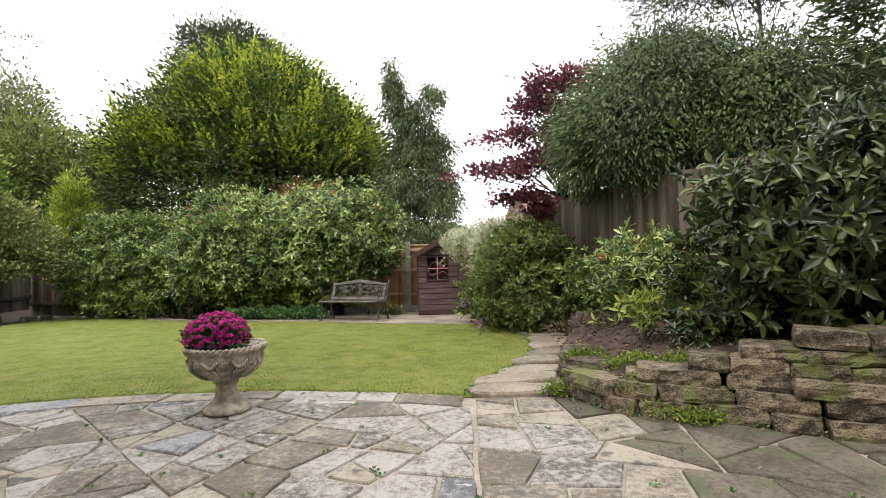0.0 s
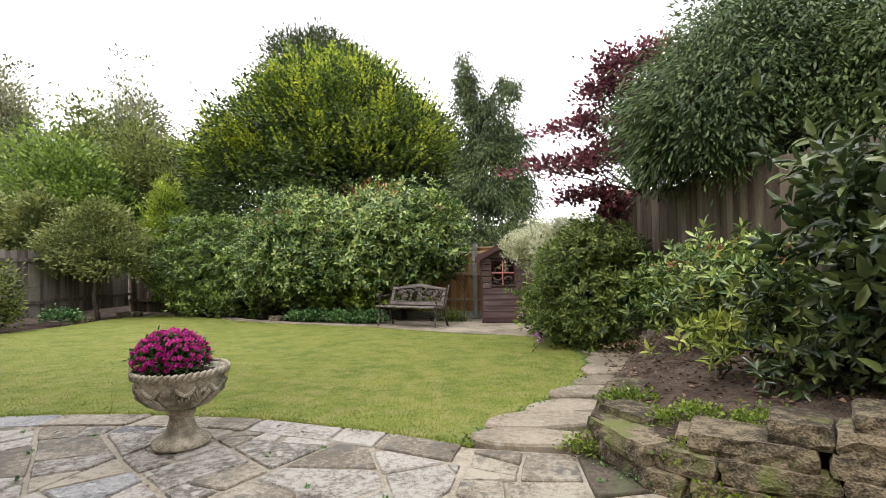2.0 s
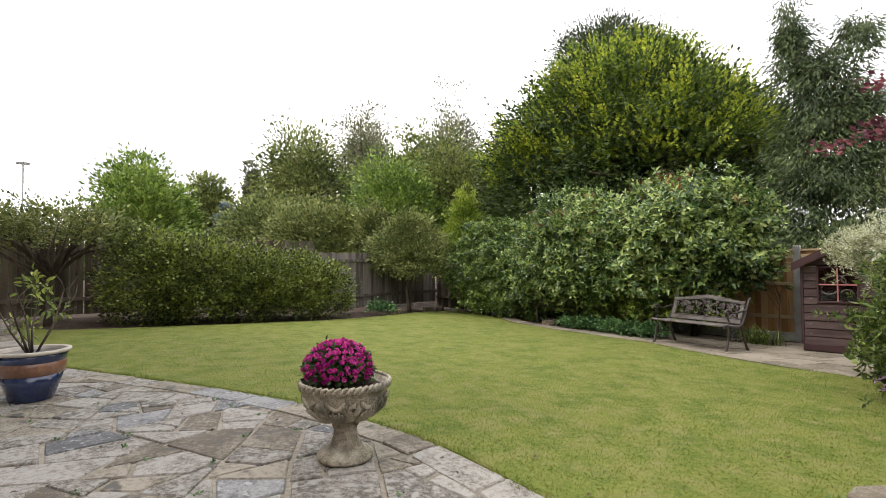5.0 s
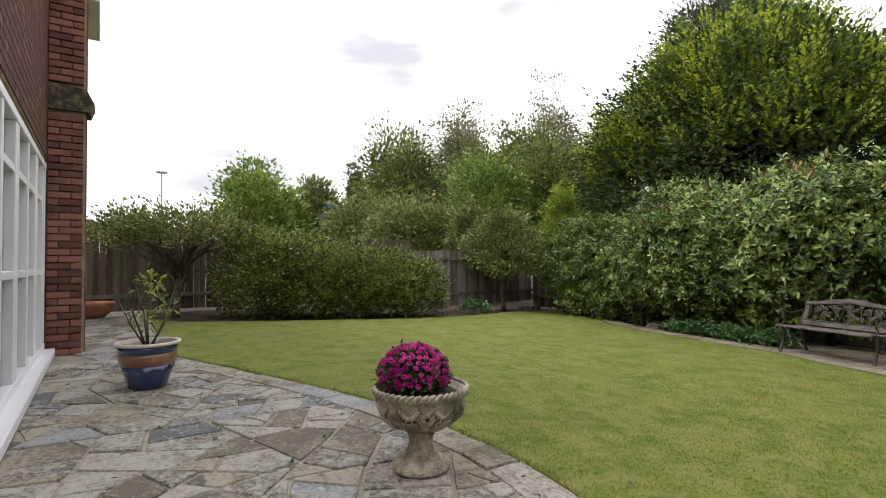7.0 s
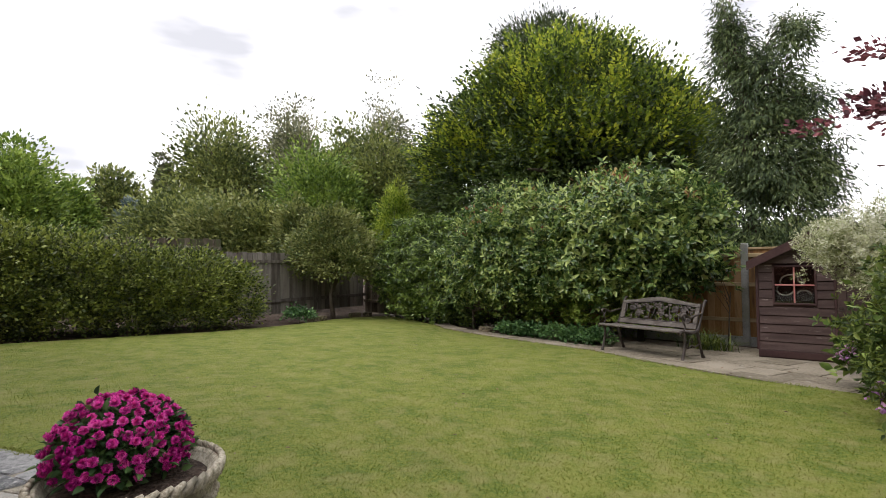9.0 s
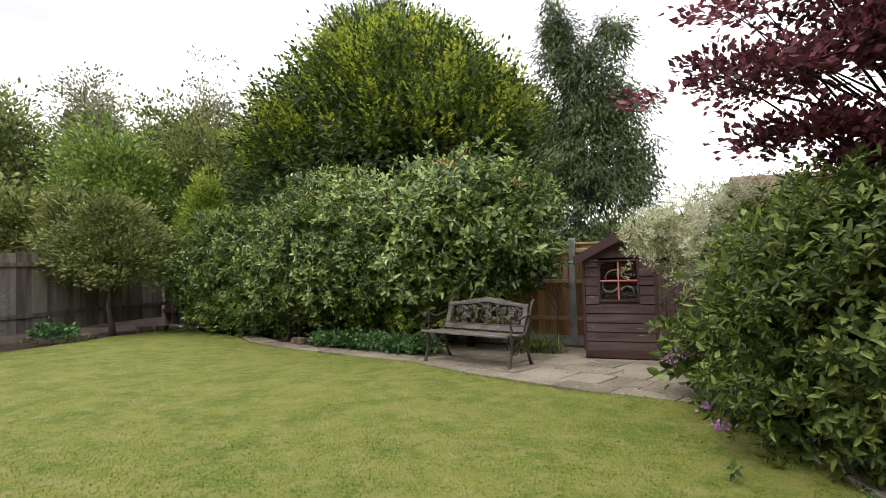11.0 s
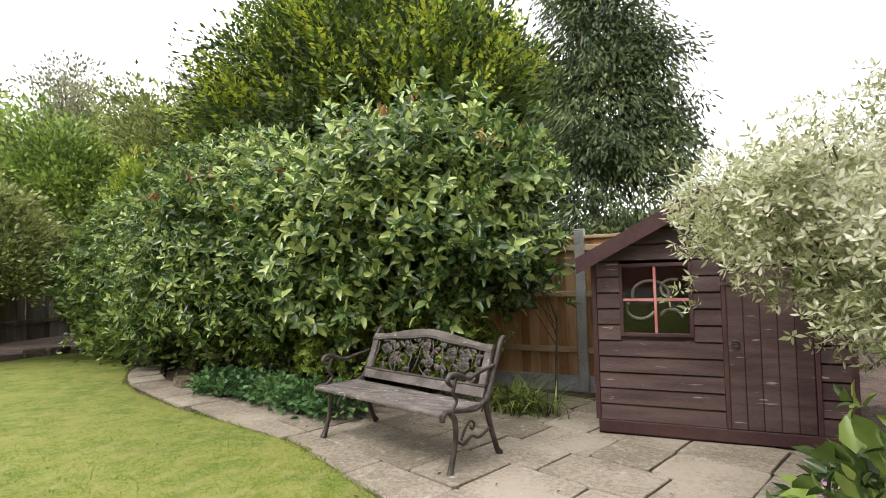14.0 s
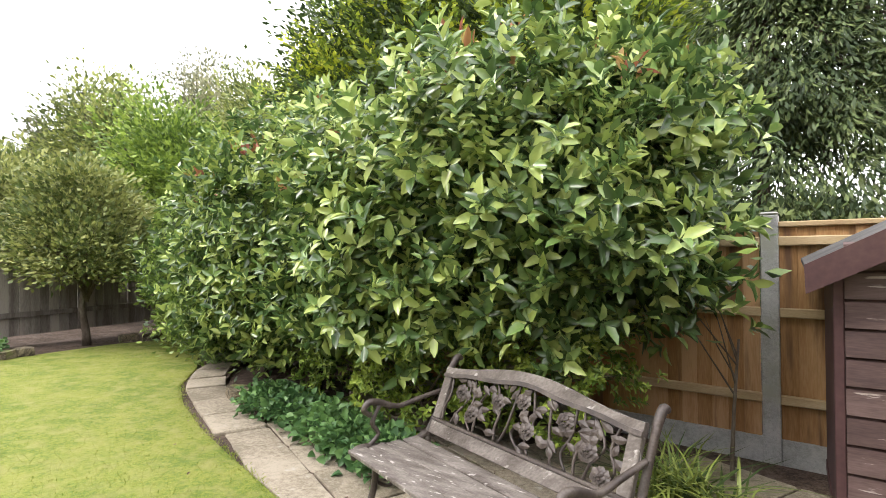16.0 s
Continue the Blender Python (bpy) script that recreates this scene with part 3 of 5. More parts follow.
rear = structure(beam("wall_house", -2.6, 8, -2.6, -2.3, -.1, 5.5, M["brick"], None, "unseen red brick house wall added behind the patio", .01), "unseen red brick house wall added behind the patio", "wall")
# the glazed front
beam("window_sill", .14, 3.98, -.10, .10, .02, .10, M["white"], house, "white window sill", .008)
window = new("window")
window.parent = house
tagged(window, "white-framed full-height window with many panes")
Z0, Z1 = .10, 2.14
posts = [.16, .42, .98, 1.10, 1.70, 2.35, 2.47, 3.1, 3.9]
for x in posts:
    beam("mullion", x - .03, x + .03, -.12, .0, Z0 + .07, Z1 - .07, M["white"], window, "", .006)
for z in (Z0 + .035, Z1 - .035):
    beam("rail", .13, 3.94, -.125, .006, z - .035, z + .035, M["white"], window, "", .006)
for i in range(len(posts) - 1):
    if posts[i + 1] - posts[i] < .2:
        continue
    xa, xb = posts[i] + .03, posts[i + 1] - .03
    heights = (.95, 1.72) if i not in (0,) else (.95,)
    for z in heights:
        beam("transom", xa, xb, -.11, -.008, z - .03, z + .03, M["white"], window, "", .005)
    beam("pane", xa, xb, -.075, -.063, Z0 + .07, Z1 - .07, M["glass"], window, "clear window glass", 0).visible_shadow = False

# ---- fences ----


def fence(name, x0, y0, x1, y1, height, mat, label, board=.1, thick=.018, uneven=.01, top=None, base=0.0, overlap=True):
    """A close-boarded fence; its boards are pieces made at the end."""
    length = math.hypot(x1 - x0, y1 - y0)
    turn = math.degrees(math.atan2(y1 - y0, x1 - x0))
    ob = structure(thing(name, x0, y0, ground_z(x0, y0) + base, label, "fence", turn=turn), label, "fence")
    for z in (.3, height - .25):
        beam("rail", 0, length, -.06, -.022, z, z + .08, mat, ob)
    return ob, length, height, board, thick, uneven, mat


FENCES = [
    fence("fence_east", 3.75, 1.3, 1.42, 8.95, 1.62, M["oldfence"], "dark weathered close-boarded timber fence behind the raised bed", base=.12),
    fence("fence_east", 1.42, 8.95, 1.35, 11.9, 1.62, M["oldfence"], "dark weathered close-boarded timber fence beside the shed", base=.1),
    fence("fence_west", -12.2, -3.5, -12.0, 3.6, 1.85, M["oldfence"], "dark weathered timber fence behind the small tree", board=.12),
    fence("fence_west", -12.0, 3.6, -10.6, 8.2, 1.6, M["oldfence"], "dark weathered timber fence behind the hedge", board=.12),
    fence("fence_west", -10.6, 8.2, -10.9, 12.7, 1.5, M["greyfence"], "grey weathered timber fence in the garden corner", board=.13),
    fence("fence_north", -10.9, 12.7, -4.9, 12.0, 1.5, M["oldfence"], "dark timber fence behind the shrubs", board=.12),
]

# tan fence panels and concrete posts by the shed
tan = structure(thing("fence_north", 0, 0, 0, "tan close-boarded fence with grey concrete posts", "fence"), "", "fence")
POST_X = (-5.0, -3.05, -1.10, .85)
for i, x in enumerate(POST_X):
    g = ground_z(x, 11.85)
    bm = bmesh.new()
    box(bm, -.05, .05, -.05, .05, -.1, 1.58, .006)
    box(bm, -.05, .05, -.05, .05, 1.581, 1.60, .009)
    post = part("fence_post", bm, M["concrete"])
    post.matrix_basis = pose(x, 11.85, g, 0, 0, 0)
    post.parent = tan
    tagged(post, "grey concrete fence post")
panels = []
for i, x in enumerate(POST_X[:-1]):
    g = ground_z(x, 11.85)
    p = thing("fence_panel", x + .05, 11.85, g, "tan close-boarded fence panel", "")
    p.parent = tan
    panels.append(p)
    w = 1.85
    beam("gravel_board", 0, w, -.02, .02, -.05, .13, M["concrete"], p, "grey concrete gravel board")
    for z in (.36, .92, 1.38):
        beam("rail", 0, w, -.045, -.012, z, z + .06, M["rail"], p, "pale timber rail", .006)
    beam("capping", 0, w, -.035, .03, 1.50, 1.535, M["rail"], p, "pale timber capping rail", .006)

# ---- playhouse shed ----
shed = thing("garden_shed", -.75, 10.42, ground_z(0, 10.42), "small dark brown painted timber shed with flaking paint on the paving", "shed", turn=3)
SW, SD, EAVE, PEAK = 1.5, 1.25, 1.24, 1.66
bm = bmesh.new()
box(bm, 0, SW, .012, .03, .06, .70)
box(bm, 0, .17, .012, .03, .70, 1.22)
box(bm, .62, .80, .012, .03, .70, 1.22)
box(bm, 1.32, SW, .012, .03, .70, 1.22)
a = [bm.verts.new(v) for v in ((0, .012, 1.22), (SW, .012, 1.22), (SW, .012, EAVE), (SW / 2, .012, PEAK), (0, .012, EAVE))]
b = [bm.verts.new((v.co.x, .03, v.co.z)) for v in a]
bm.faces.new(a), bm.faces.new(b[::-1])
for i in range(5):
    bm.faces.new((a[i], b[i], b[(i + 1) % 5], a[(i + 1) % 5]))
box(bm, 0, .02, .03, SD, .06, EAVE)
box(bm, SW - .02, SW, .03, SD, .06, EAVE)
box(bm, .02, SW - .02, SD - .02, SD, .06, EAVE)
box(bm, -.005, SW + .005, .0, SD, .0, .058)
part("body", bm, M["shedtrim"], shed)
beam("sill_board", -.004, SW + .004, -.02, .008, .015, .10, M["shedtrim"], shed)
for x in (-.022, SW - .012):
    beam("corner_trim", x, x + .034, -.014, .02, .10, EAVE - .01, M["shedtrim"], shed)
# lapped front boards
z, n = .105, 0
while z < PEAK - .1:
    h = .112
    half = SW / 2 if z < EAVE else SW / 2 * (PEAK - z - h * .5) / (PEAK - EAVE)
    for xa, xb in ((SW / 2 - half + .014, .80), (1.33, SW / 2 + half - .014)) if z < 1.16 else ((SW / 2 - half + .014, SW / 2 + half - .014),):
        spans = [(xa, xb)]
        if .70 - h < z < 1.19 and xa < .2:
            spans = [(xa, .165), (.635, xb)]
        for p, q in spans:
            if q - p > .03:
                bm = bmesh.new()
                v = [bm.verts.new(c) for c in ((p, -.012, z), (q, -.012, z), (q, -.002, z + h - .014), (p, -.002, z + h - .014),
                                               (q, .011, z + h - .004), (p, .011, z + h - .004), (p, .011, z), (q, .011, z))]
                for fc in ((0, 1, 2, 3), (3, 2, 4, 5), (6, 5, 4, 7), (0, 6, 7, 1), (0, 3, 5, 6), (1, 7, 4, 2)):
                    bm.faces.new([v[k] for k in fc])
                part("board", bm, M["shed"], shed)
    z += h
# window of the shed
sw = new("window")
sw.parent = shed
tagged(sw, "square four-pane shed window with pink glazing bars")
for x0, x1, z0, z1 in ((.165, .19, .69, 1.20), (.61, .635, .69, 1.20), (.19, .61, .69, .715), (.19, .61, 1.175, 1.20)):
    beam("window_frame", x0, x1, -.016, .014, z0, z1, M["shedtrim"], sw, "", .003)
beam("pane", .19, .61, .004, .008, .715, 1.175, M["glass"], sw, "dusty window glass", 0).visible_shadow = False
beam("glazing_bar", .391, .409, -.006, .003, .715, 1.175, M["pinkbar"], sw, "pink painted glazing bar", .002)
for x0, x1 in ((.19, .390), (.410, .61)):
    beam("glazing_bar", x0, x1, -.005, .003, .936, .954, M["pinkbar"], sw, "pink painted glazing bar", .002)
v, f = [], []
for cx, cz, rr, t0, t1 in ((.37, .98, .12, -.6, 3.4), (.52, 1.02, .08, 1.2, 4.6), (.30, .88, .09, 2.5, 6.0), (.50, .82, .07, 0, 3)):
    tube(v, f, [(cx + rr * math.cos(t0 + (t1 - t0) * k / 14), .05, cz + rr * .8 * math.sin(t0 + (t1 - t0) * k / 14)) for k in range(15)], .011, 5)
mesh_object("coiled_hose", v, f, M["greyfence"], shed, "pale coiled hose behind the shed glass", True)
# door
door = new("door")
door.parent = shed
tagged(door, "dark brown closed plank shed door")
for k in range(5):
    x0 = .83 + k * .094
    beam("plank", x0, x0 + .091, -.02, .008, .105, 1.16, M["shed"], door, "", .004)
beam("door_frame", .802, .828, -.024, .012, .10, 1.19, M["shedtrim"], shed, "", .003)
beam("door_frame", 1.302, 1.328, -.024, .012, .10, 1.19, M["shedtrim"], shed, "", .003)
v, f = [], []
tube(v, f, [(.87 + .022 * math.cos(k * math.pi / 6), -.032, .66 + .022 * math.sin(k * math.pi / 6)) for k in range(13)], .005, 6)
mesh_object("ring_handle", v, f, M["iron"], door, "black iron ring handle", True)
beam("hinge", .79, .90, -.028, -.021, 1.04, 1.058, M["iron"], door, "black iron bolt", .001)
# roof
for s in (-1, 1):
    cx = SW / 2
    bm = bmesh.new()
    x_e, z_e = cx + s * (SW / 2 + .11), EAVE - .045
    for off, thick, m_, nm, y0, y1 in ((0.03, .02, "felt", "roof", -.10, SD + .06),):
        q = [(cx, PEAK + off), (x_e, z_e + off), (x_e, z_e + off + thick), (cx, PEAK + off + thick)]
        va = [bm.verts.new((x, y0, z)) for x, z in q]
        vb = [bm.verts.new((x, y1, z)) for x, z in q]
        bm.faces.new(va), bm.faces.new(vb[::-1])
        for i in range(4):
            bm.faces.new((va[i], vb[i], vb[(i + 1) % 4], va[(i + 1) % 4]))
        part(nm, bm, M[m_], shed, "dark felted shed roof")
    bm = bmesh.new()
    q = [(cx, PEAK - .065), (x_e - s * .0, z_e - .06), (x_e + s * .004, z_e + .052), (cx, PEAK + .052)]
    va = [bm.verts.new((x, -.125, z)) for x, z in q]
    vb = [bm.verts.new((x, -.102, z)) for x, z in q]
    bm.faces.new(va), bm.faces.new(vb[::-1])
    for i in range(4):
        bm.faces.new((va[i], vb[i], vb[(i + 1) % 4], va[(i + 1) % 4]))
    part("barge_board", bm, M["shedtrim"], shed, "brown painted barge board")

# ---- bench ----
BW, BD = 1.17, .45
bench = thing("garden_bench", -2.53, 9.58, ground_z(-2.5, 9.6), "weathered timber bench with rose-patterned cast iron back and scrolled ends", "bench", turn=-15.5)
bench.scale = (1, 1, .9)


def arc(points, n=5):
    """A smooth line through points."""
    P = [Vector(p) for p in points]
    out = []
    for i in range(len(P) - 1):
        a, b, c, d = P[max(i - 1, 0)], P[i], P[i + 1], P[min(i + 2, len(P) - 1)]
        for k in range(n):
            t = k / n
            out.append(.5 * ((2 * b) + (c - a) * t + (2 * a - 5 * b + 4 * c - d) * t * t + (3 * b - a - 3 * c + d) * t ** 3))
    return out + [P[-1]]


for x in (.0, BW):
    end = new("end_frame")
    end.parent = bench
    tagged(end, "scrolled cast iron bench end")
    def iron(name, pts, r, n=5, label=""):
        v, f = [], []
        line = arc(pts, n)
        tube(v, f, line, r if not hasattr(r, "__len__") else list(np.interp(np.linspace(0, 1, len(line)), np.linspace(0, 1, len(r)), r)), 8)
        return mesh_object(name, v, f, M["iron"], end, label, True)
    iron("front_leg", [(x, -.02, .0), (x, .0, .05), (x, .045, .20), (x, .05, .33), (x, .01, .40)], (.026, .018, .016, .018, .020))
    iron("rear_leg", [(x, BD + .03, .0), (x, BD, .05), (x, BD - .06, .22), (x, BD - .10, .38)], (.026, .018, .017, .02))
    iron("back_upright", [(x, BD - .10, .38), (x, BD - .04, .48), (x, BD + .02, .62), (x, BD + .075, .745), (x, BD + .115, .795), (x, BD + .14, .78)], (.02, .018, .016, .018, .02, .014))
    iron("seat_rail", [(x, -.06, .36), (x, -.055, .395), (x, -.01, .41), (x, .12, .385), (x, .25, .365), (x, BD - .10, .40)], (.015, .02, .018, .016, .016, .018))
    iron("arm", [(x, .03, .565), (x, -.005, .60), (x, .02, .635), (x, .07, .63), (x, .18, .585), (x, .30, .60), (x, BD - .0, .62)], (.012, .014, .017, .018, .014, .013, .012))
    iron("arm_support", [(x, .02, .41), (x, .07, .46), (x, .04, .52), (x, .06, .575), (x, .09, .62)], (.012, .010, .013, .010, .010))
    iron("brace", [(x, .045, .22), (x, .12, .17), (x, .20, .20), (x, .27, .17), (x, BD - .07, .20)], .010)
    iron("scroll", [(x, .10, .20), (x, .14, .26), (x, .19, .30), (x, .23, .27), (x, .21, .24), (x, .19, .26)], .008)
for k, (y, z) in enumerate(((-.045, .405), (.052, .398), (.15, .388), (.25, .385))):
    o = beam("seat_slat", -.005, BW + .005, -.043, .043, -.011, .011, M["slat"], bench, "silvery weathered timber seat slat", .004)
    o.location = (0, y, z)
lean = math.radians(-19)
back = new("backrest")
back.parent = bench
back.matrix_basis = pose(.02, BD - .08, .43, -21, 0, 0)
back.scale = (1, 1, .94)
tagged(back, "timber-framed backrest with a cast iron rose lattice")
W = BW - .04
beam("lower_rail", 0, W, -.015, .015, -.03, .045, M["slat"], back, "weathered timber lower rail", .004)
n = 26
for nm, lo, hi, y0, y1, mt in (("top_rail", lambda u: .325 + .055 * math.sin(math.pi * u) ** 2 + .012 * math.sin(3 * math.pi * u) ** 2, lambda u: .365 + .08 * math.sin(math.pi * u) ** 2, -.015, .015, "slat"),
                               ("moulding", lambda u: .305 + .055 * math.sin(math.pi * u) ** 2 + .012 * math.sin(3 * math.pi * u) ** 2, lambda u: .327 + .055 * math.sin(math.pi * u) ** 2 + .012 * math.sin(3 * math.pi * u) ** 2, -.022, .02, "iron")):
    v, f = [], []
    for i in range(n + 1):
        u = i / n
        v += [(u * W, y0, lo(u)), (u * W, y1, lo(u)), (u * W, y1, hi(u)), (u * W, y0, hi(u))]
    for i in range(n):
        for k in range(4):
            f.append((i * 4 + k, i * 4 + (k + 1) % 4, i * 4 + 4 + (k + 1) % 4, i * 4 + 4 + k))
    f += [(3, 2, 1, 0), (n * 4, n * 4 + 1, n * 4 + 2, n * 4 + 3)]
    mesh_object(nm, v, f, M[mt], back)
beam("moulding", .0, W, -.02, .016, .046, .062, M["iron"], back, "", .003)
for x in (.0, W - .055):
    beam("stile", x, x + .055, -.015, .015, .062, .31, M["slat"], back, "weathered timber stile", .004)
r = random.Random(4)
v, f = [], []
for k in range(13):
    x = .09 + k * (W - .18) / 12
    tube(v, f, arc([(x + r.uniform(-.05, .05), 0, .06), (x + r.uniform(-.04, .04), -.004, .13), (x + r.uniform(-.05, .05), -.004, .22), (x + r.uniform(-.05, .05), 0, .33 + .04 * math.sin(math.pi * x / W))], 4), .0065, 5)
mesh_object("stem", v, f, M["iron"], back, "cast iron stems", True)
for k in range(70):
    v, f = [], []
    cx, cz, a = r.uniform(.08, W - .08), r.uniform(.085, .30 + .04 * math.sin(math.pi * .5)), r.uniform(0, 6.28)
    if cz > .30 + .05 * math.sin(math.pi * cx / W):
        continue
    L_, w_ = r.uniform(.055, .08), r.uniform(.028, .04)
    b = len(v)
    for s, q in ((0, 0), (.3, .5), (.6, .45), (1, 0), (.6, -.45), (.3, -.5)):
        px_, pz_ = L_ * s, w_ * q
        for dy in (-.009, -.003):
            v.append((cx + px_ * math.cos(a) - pz_ * math.sin(a), dy, cz + px_ * math.sin(a) + pz_ * math.cos(a)))
    v += [(cx + .5 * L_ * math.cos(a), -.016, cz + .5 * L_ * math.sin(a))]
    for i in range(6):
        j = (i + 1) % 6
        f += [(b + 2 * i, b + 2 * j, b + 2 * j + 1, b + 2 * i + 1), (b + 2 * i, b + 12, b + 2 * j)]
    f.append(tuple(b + 2 * i + 1 for i in range(6)))
    mesh_object("lattice_leaf", v, f, M["iron"], back)
for cx, cz in ((.27, .16), (.42, .26), (.565, .30), (.62, .17), (.80, .27), (.93, .18), (.16, .25), (1.0, .10)):
    v, f = [], []
    for ring, rad, dy in ((7, .042, -.010), (5, .027, -.019), (3, .014, -.026)):
        for k in range(ring):
            a = 6.283 * k / ring + ring
            b = len(v)
            for q in range(5):
                t = 6.283 * q / 5
                v.append((cx + math.cos(a) * rad * .6 + .5 * rad * math.cos(t), dy + .004 * math.sin(t), cz + math.sin(a) * rad * .6 + .5 * rad * math.sin(t)))
            v.append((cx + math.cos(a) * rad * .6, dy - .006, cz + math.sin(a) * rad * .6))
            v.append((cx + math.cos(a) * rad * .6, dy + .010, cz + math.sin(a) * rad * .6))
            f += [(b + q, b + (q + 1) % 5, b + 5) for q in range(5)] + [(b + (q + 1) % 5, b + q, b + 6) for q in range(5)]
    mesh_object("rose", v, f, M["iron"], back)

# ---- urn with chrysanthemum ----
UX, UY, UZ = -1.29, 3.13, .38
urn = thing("stone_urn", UX, UY, UZ, "weathered stone pedestal urn with a rope rim on crazy paving", "planter")
v, f = lathe([(.0, .012), (.145, .012), (.15, .022), (.148, .04), (.125, .058), (.10, .07), (.078, .09), (.066, .13), (.06, .165), (.07, .175), (.074, .185), (.066, .195), (.06, .2)], 40)
mesh_object("pedestal", v, f, M["urnstone"], urn, "turned stone pedestal", True)
v, f = lathe([(.055, .20), (.085, .208), (.14, .232), (.19, .275), (.215, .32), (.222, .355), (.226, .372), (.24, .378), (.243, .392), (.236, .40), (.222, .402), (.214, .395), (.20, .37), (.0, .365)], 40)
mesh_object("bowl", v, f, M["urnstone"], urn, "carved stone bowl", True)
v, f = [], []
for k in range(44):
    a = 2 * math.pi * k / 44
    p0 = Vector((.238 * math.cos(a), .238 * math.sin(a), .378))
    a2 = a + .2
    p1 = Vector((.236 * math.cos(a2), .236 * math.sin(a2), .414))
    tube(v, f, [p0, p0.lerp(p1, .5) * 1.02, p1], (.007, .012, .007), 6)
mesh_object("rope_rim", v, f, M["urnstone"], urn, "twisted rope rim", True)
v, f = [], []
for k in range(8):
    a0 = 2 * math.pi * (k + .5) / 8
    for j in range(9):            # fans of ribs between swags
        t = (j - 4) / 4
        a = a0 + t * .22
        pts = []
        for s in range(5):
            h = .245 + (.095 - .03 * t * t) * s / 4
            rad = float(np.interp(h, (.232, .275, .32, .355), (.14, .19, .215, .224))) + .004
            aa = a0 + (a - a0) * (s / 4) ** .7
            pts.append((rad * math.cos(aa), rad * math.sin(aa), h))
        tube(v, f, pts, (.004, .006, .008, .009, .004), 5)
    for j in range(12):           # fruit swags
        aa = a0 + .39 + (j - 5.5) * .035
        h = .335 - .030 * math.cos((j - 5.5) / 5.5 * 1.57)
        rad = float(np.interp(h, (.232, .275, .32, .355), (.14, .19, .215, .224))) + .006
        b = Vector((rad * math.cos(aa), rad * math.sin(aa), h))
        tube(v, f, [b * .985, b * 1.0, b * 1.03], (.010, .013, .005), 6)
    for j in range(5):            # acanthus leaf under each fan
        aa = a0 + .39 + (j - 2) * .07
        pts = [(.10 * math.cos(a0 + .39), .10 * math.sin(a0 + .39), .215), (.155 * math.cos(aa), .155 * math.sin(aa), .236), (.198 * math.cos(aa), .198 * math.sin(aa), .272), (.222 * math.cos(aa), .222 * math.sin(aa), .285 + .01 * (j % 2))]
        tube(v, f, pts, (.010, .012, .010, .004), 5)
mesh_object("relief", v, f, M["urnstone"], urn, "carved fans, swags and leaves", True)
v, f = lathe([(.0, .35), (.20, .372), (.19, .378), (.1, .386), (.0, .388)], 24)
mesh_object("potting_soil", v, f, M["soil"], urn, "dark potting soil", True)
mum = thing("chrysanthemum", UX, UY, UZ + .385, "domed chrysanthemum covered in magenta flowers growing in the stone urn", "flowering plant")
blob = [(-.01, .0, .055, .155, .145, .13)]
p, a, nn = crown_points(blob, 420, 5, .02, low=-.3, jag=.05, inner=.3)
leaf_mesh("foliage", p, a, nn, .032, .02, M["mumleaf"], mum, simple=False)
pp, aa, nv = [], [], []
r = random.Random(12)
heads = []
tries = 0
while len(heads) < 230 and tries < 12000:
    tries += 1
    d = Vector((r.gauss(0, 1), r.gauss(0, 1), r.gauss(.25, .8))).normalized()
    if d.z < -.15:
        continue
    c = Vector((-.01 + d.x * .188, d.y * .178, .055 + d.z * .168)) * r.uniform(.95, 1.05)
    if any((c - h[0]).length < .0225 for h in heads):
        continue
    heads.append((c, d))
for c, d in heads:
    size = r.uniform(.014, .024)
    t = d.orthogonal().normalized()
    b = d.cross(t)
    for ring, tilt, cnt in ((0, -.25, 13), (1, .1, 14), (2, .55, 13), (3, 1.1, 9), (4, 2.4, 6)):
        for k in range(cnt):
            an = 6.283 * (k + ring * .37) / cnt
            w = (t * math.cos(an) + b * math.sin(an) + d * tilt).normalized()
            pp.append(c), aa.append(w), nv.append(d + w * .01)
    # petals of one head
leaf_mesh("blossom", np.array(pp), np.array(aa), np.array(nv) + rng.normal(size=(len(pp), 3)) * .12, .0148 * rng.uniform(.8, 1.2, len(pp)), .0125, M["magenta"], mum, "magenta pompom flowers", simple=True, fold=-.3)

urn.scale = (.96, .96, 1.0)
mum.scale = (.97, .97, .90)
mum.location = (UX - .04, UY - .01, UZ + .40)

# ---- blue pot ----
PX, PY = -4.0, 2.08
pot = thing("glazed_pot", PX, PY, .38, "blue glazed pot with brown band and cream rim on crazy paving", "planter")
v, f = lathe([(.0, .0), (.13, .0), (.14, .012), (.175, .12), (.20, .2)], 36)
mesh_object("base", v, f, M["blueglaze"], pot, "dark blue glazed base", True)
v, f = lathe([(.199, .199), (.203, .202), (.216, .25), (.219, .292), (.214, .295)], 36)
mesh_object("band", v, f, M["brownglaze"], pot, "brown glazed band", True)
v, f = lathe([(.212, .294), (.217, .296), (.222, .33), (.224, .352), (.215, .355)], 36)
mesh_object("neck", v, f, M["blueglaze"], pot, "dark blue glazed neck", True)
v, f = lathe([(.215, .352), (.243, .358), (.25, .37), (.245, .382), (.225, .384), (.208, .376), (.205, .33), (.19, .32)], 36)
mesh_object("rim", v, f[:-2], M["creamglaze"], pot, "cream rim", True)
v, f = lathe([(.0, .32), (.209, .335), (.1, .345), (.0, .347)], 24)
mesh_object("potting_soil", v, f, M["soil"], pot, "", True)
v, f = [], []
r = random.Random(3)
twigs = []
for k in range(6):
    a = k * 1.05 + r.uniform(-.2, .2)
    p0 = Vector((.02 * math.cos(a), .02 * math.sin(a), .34))
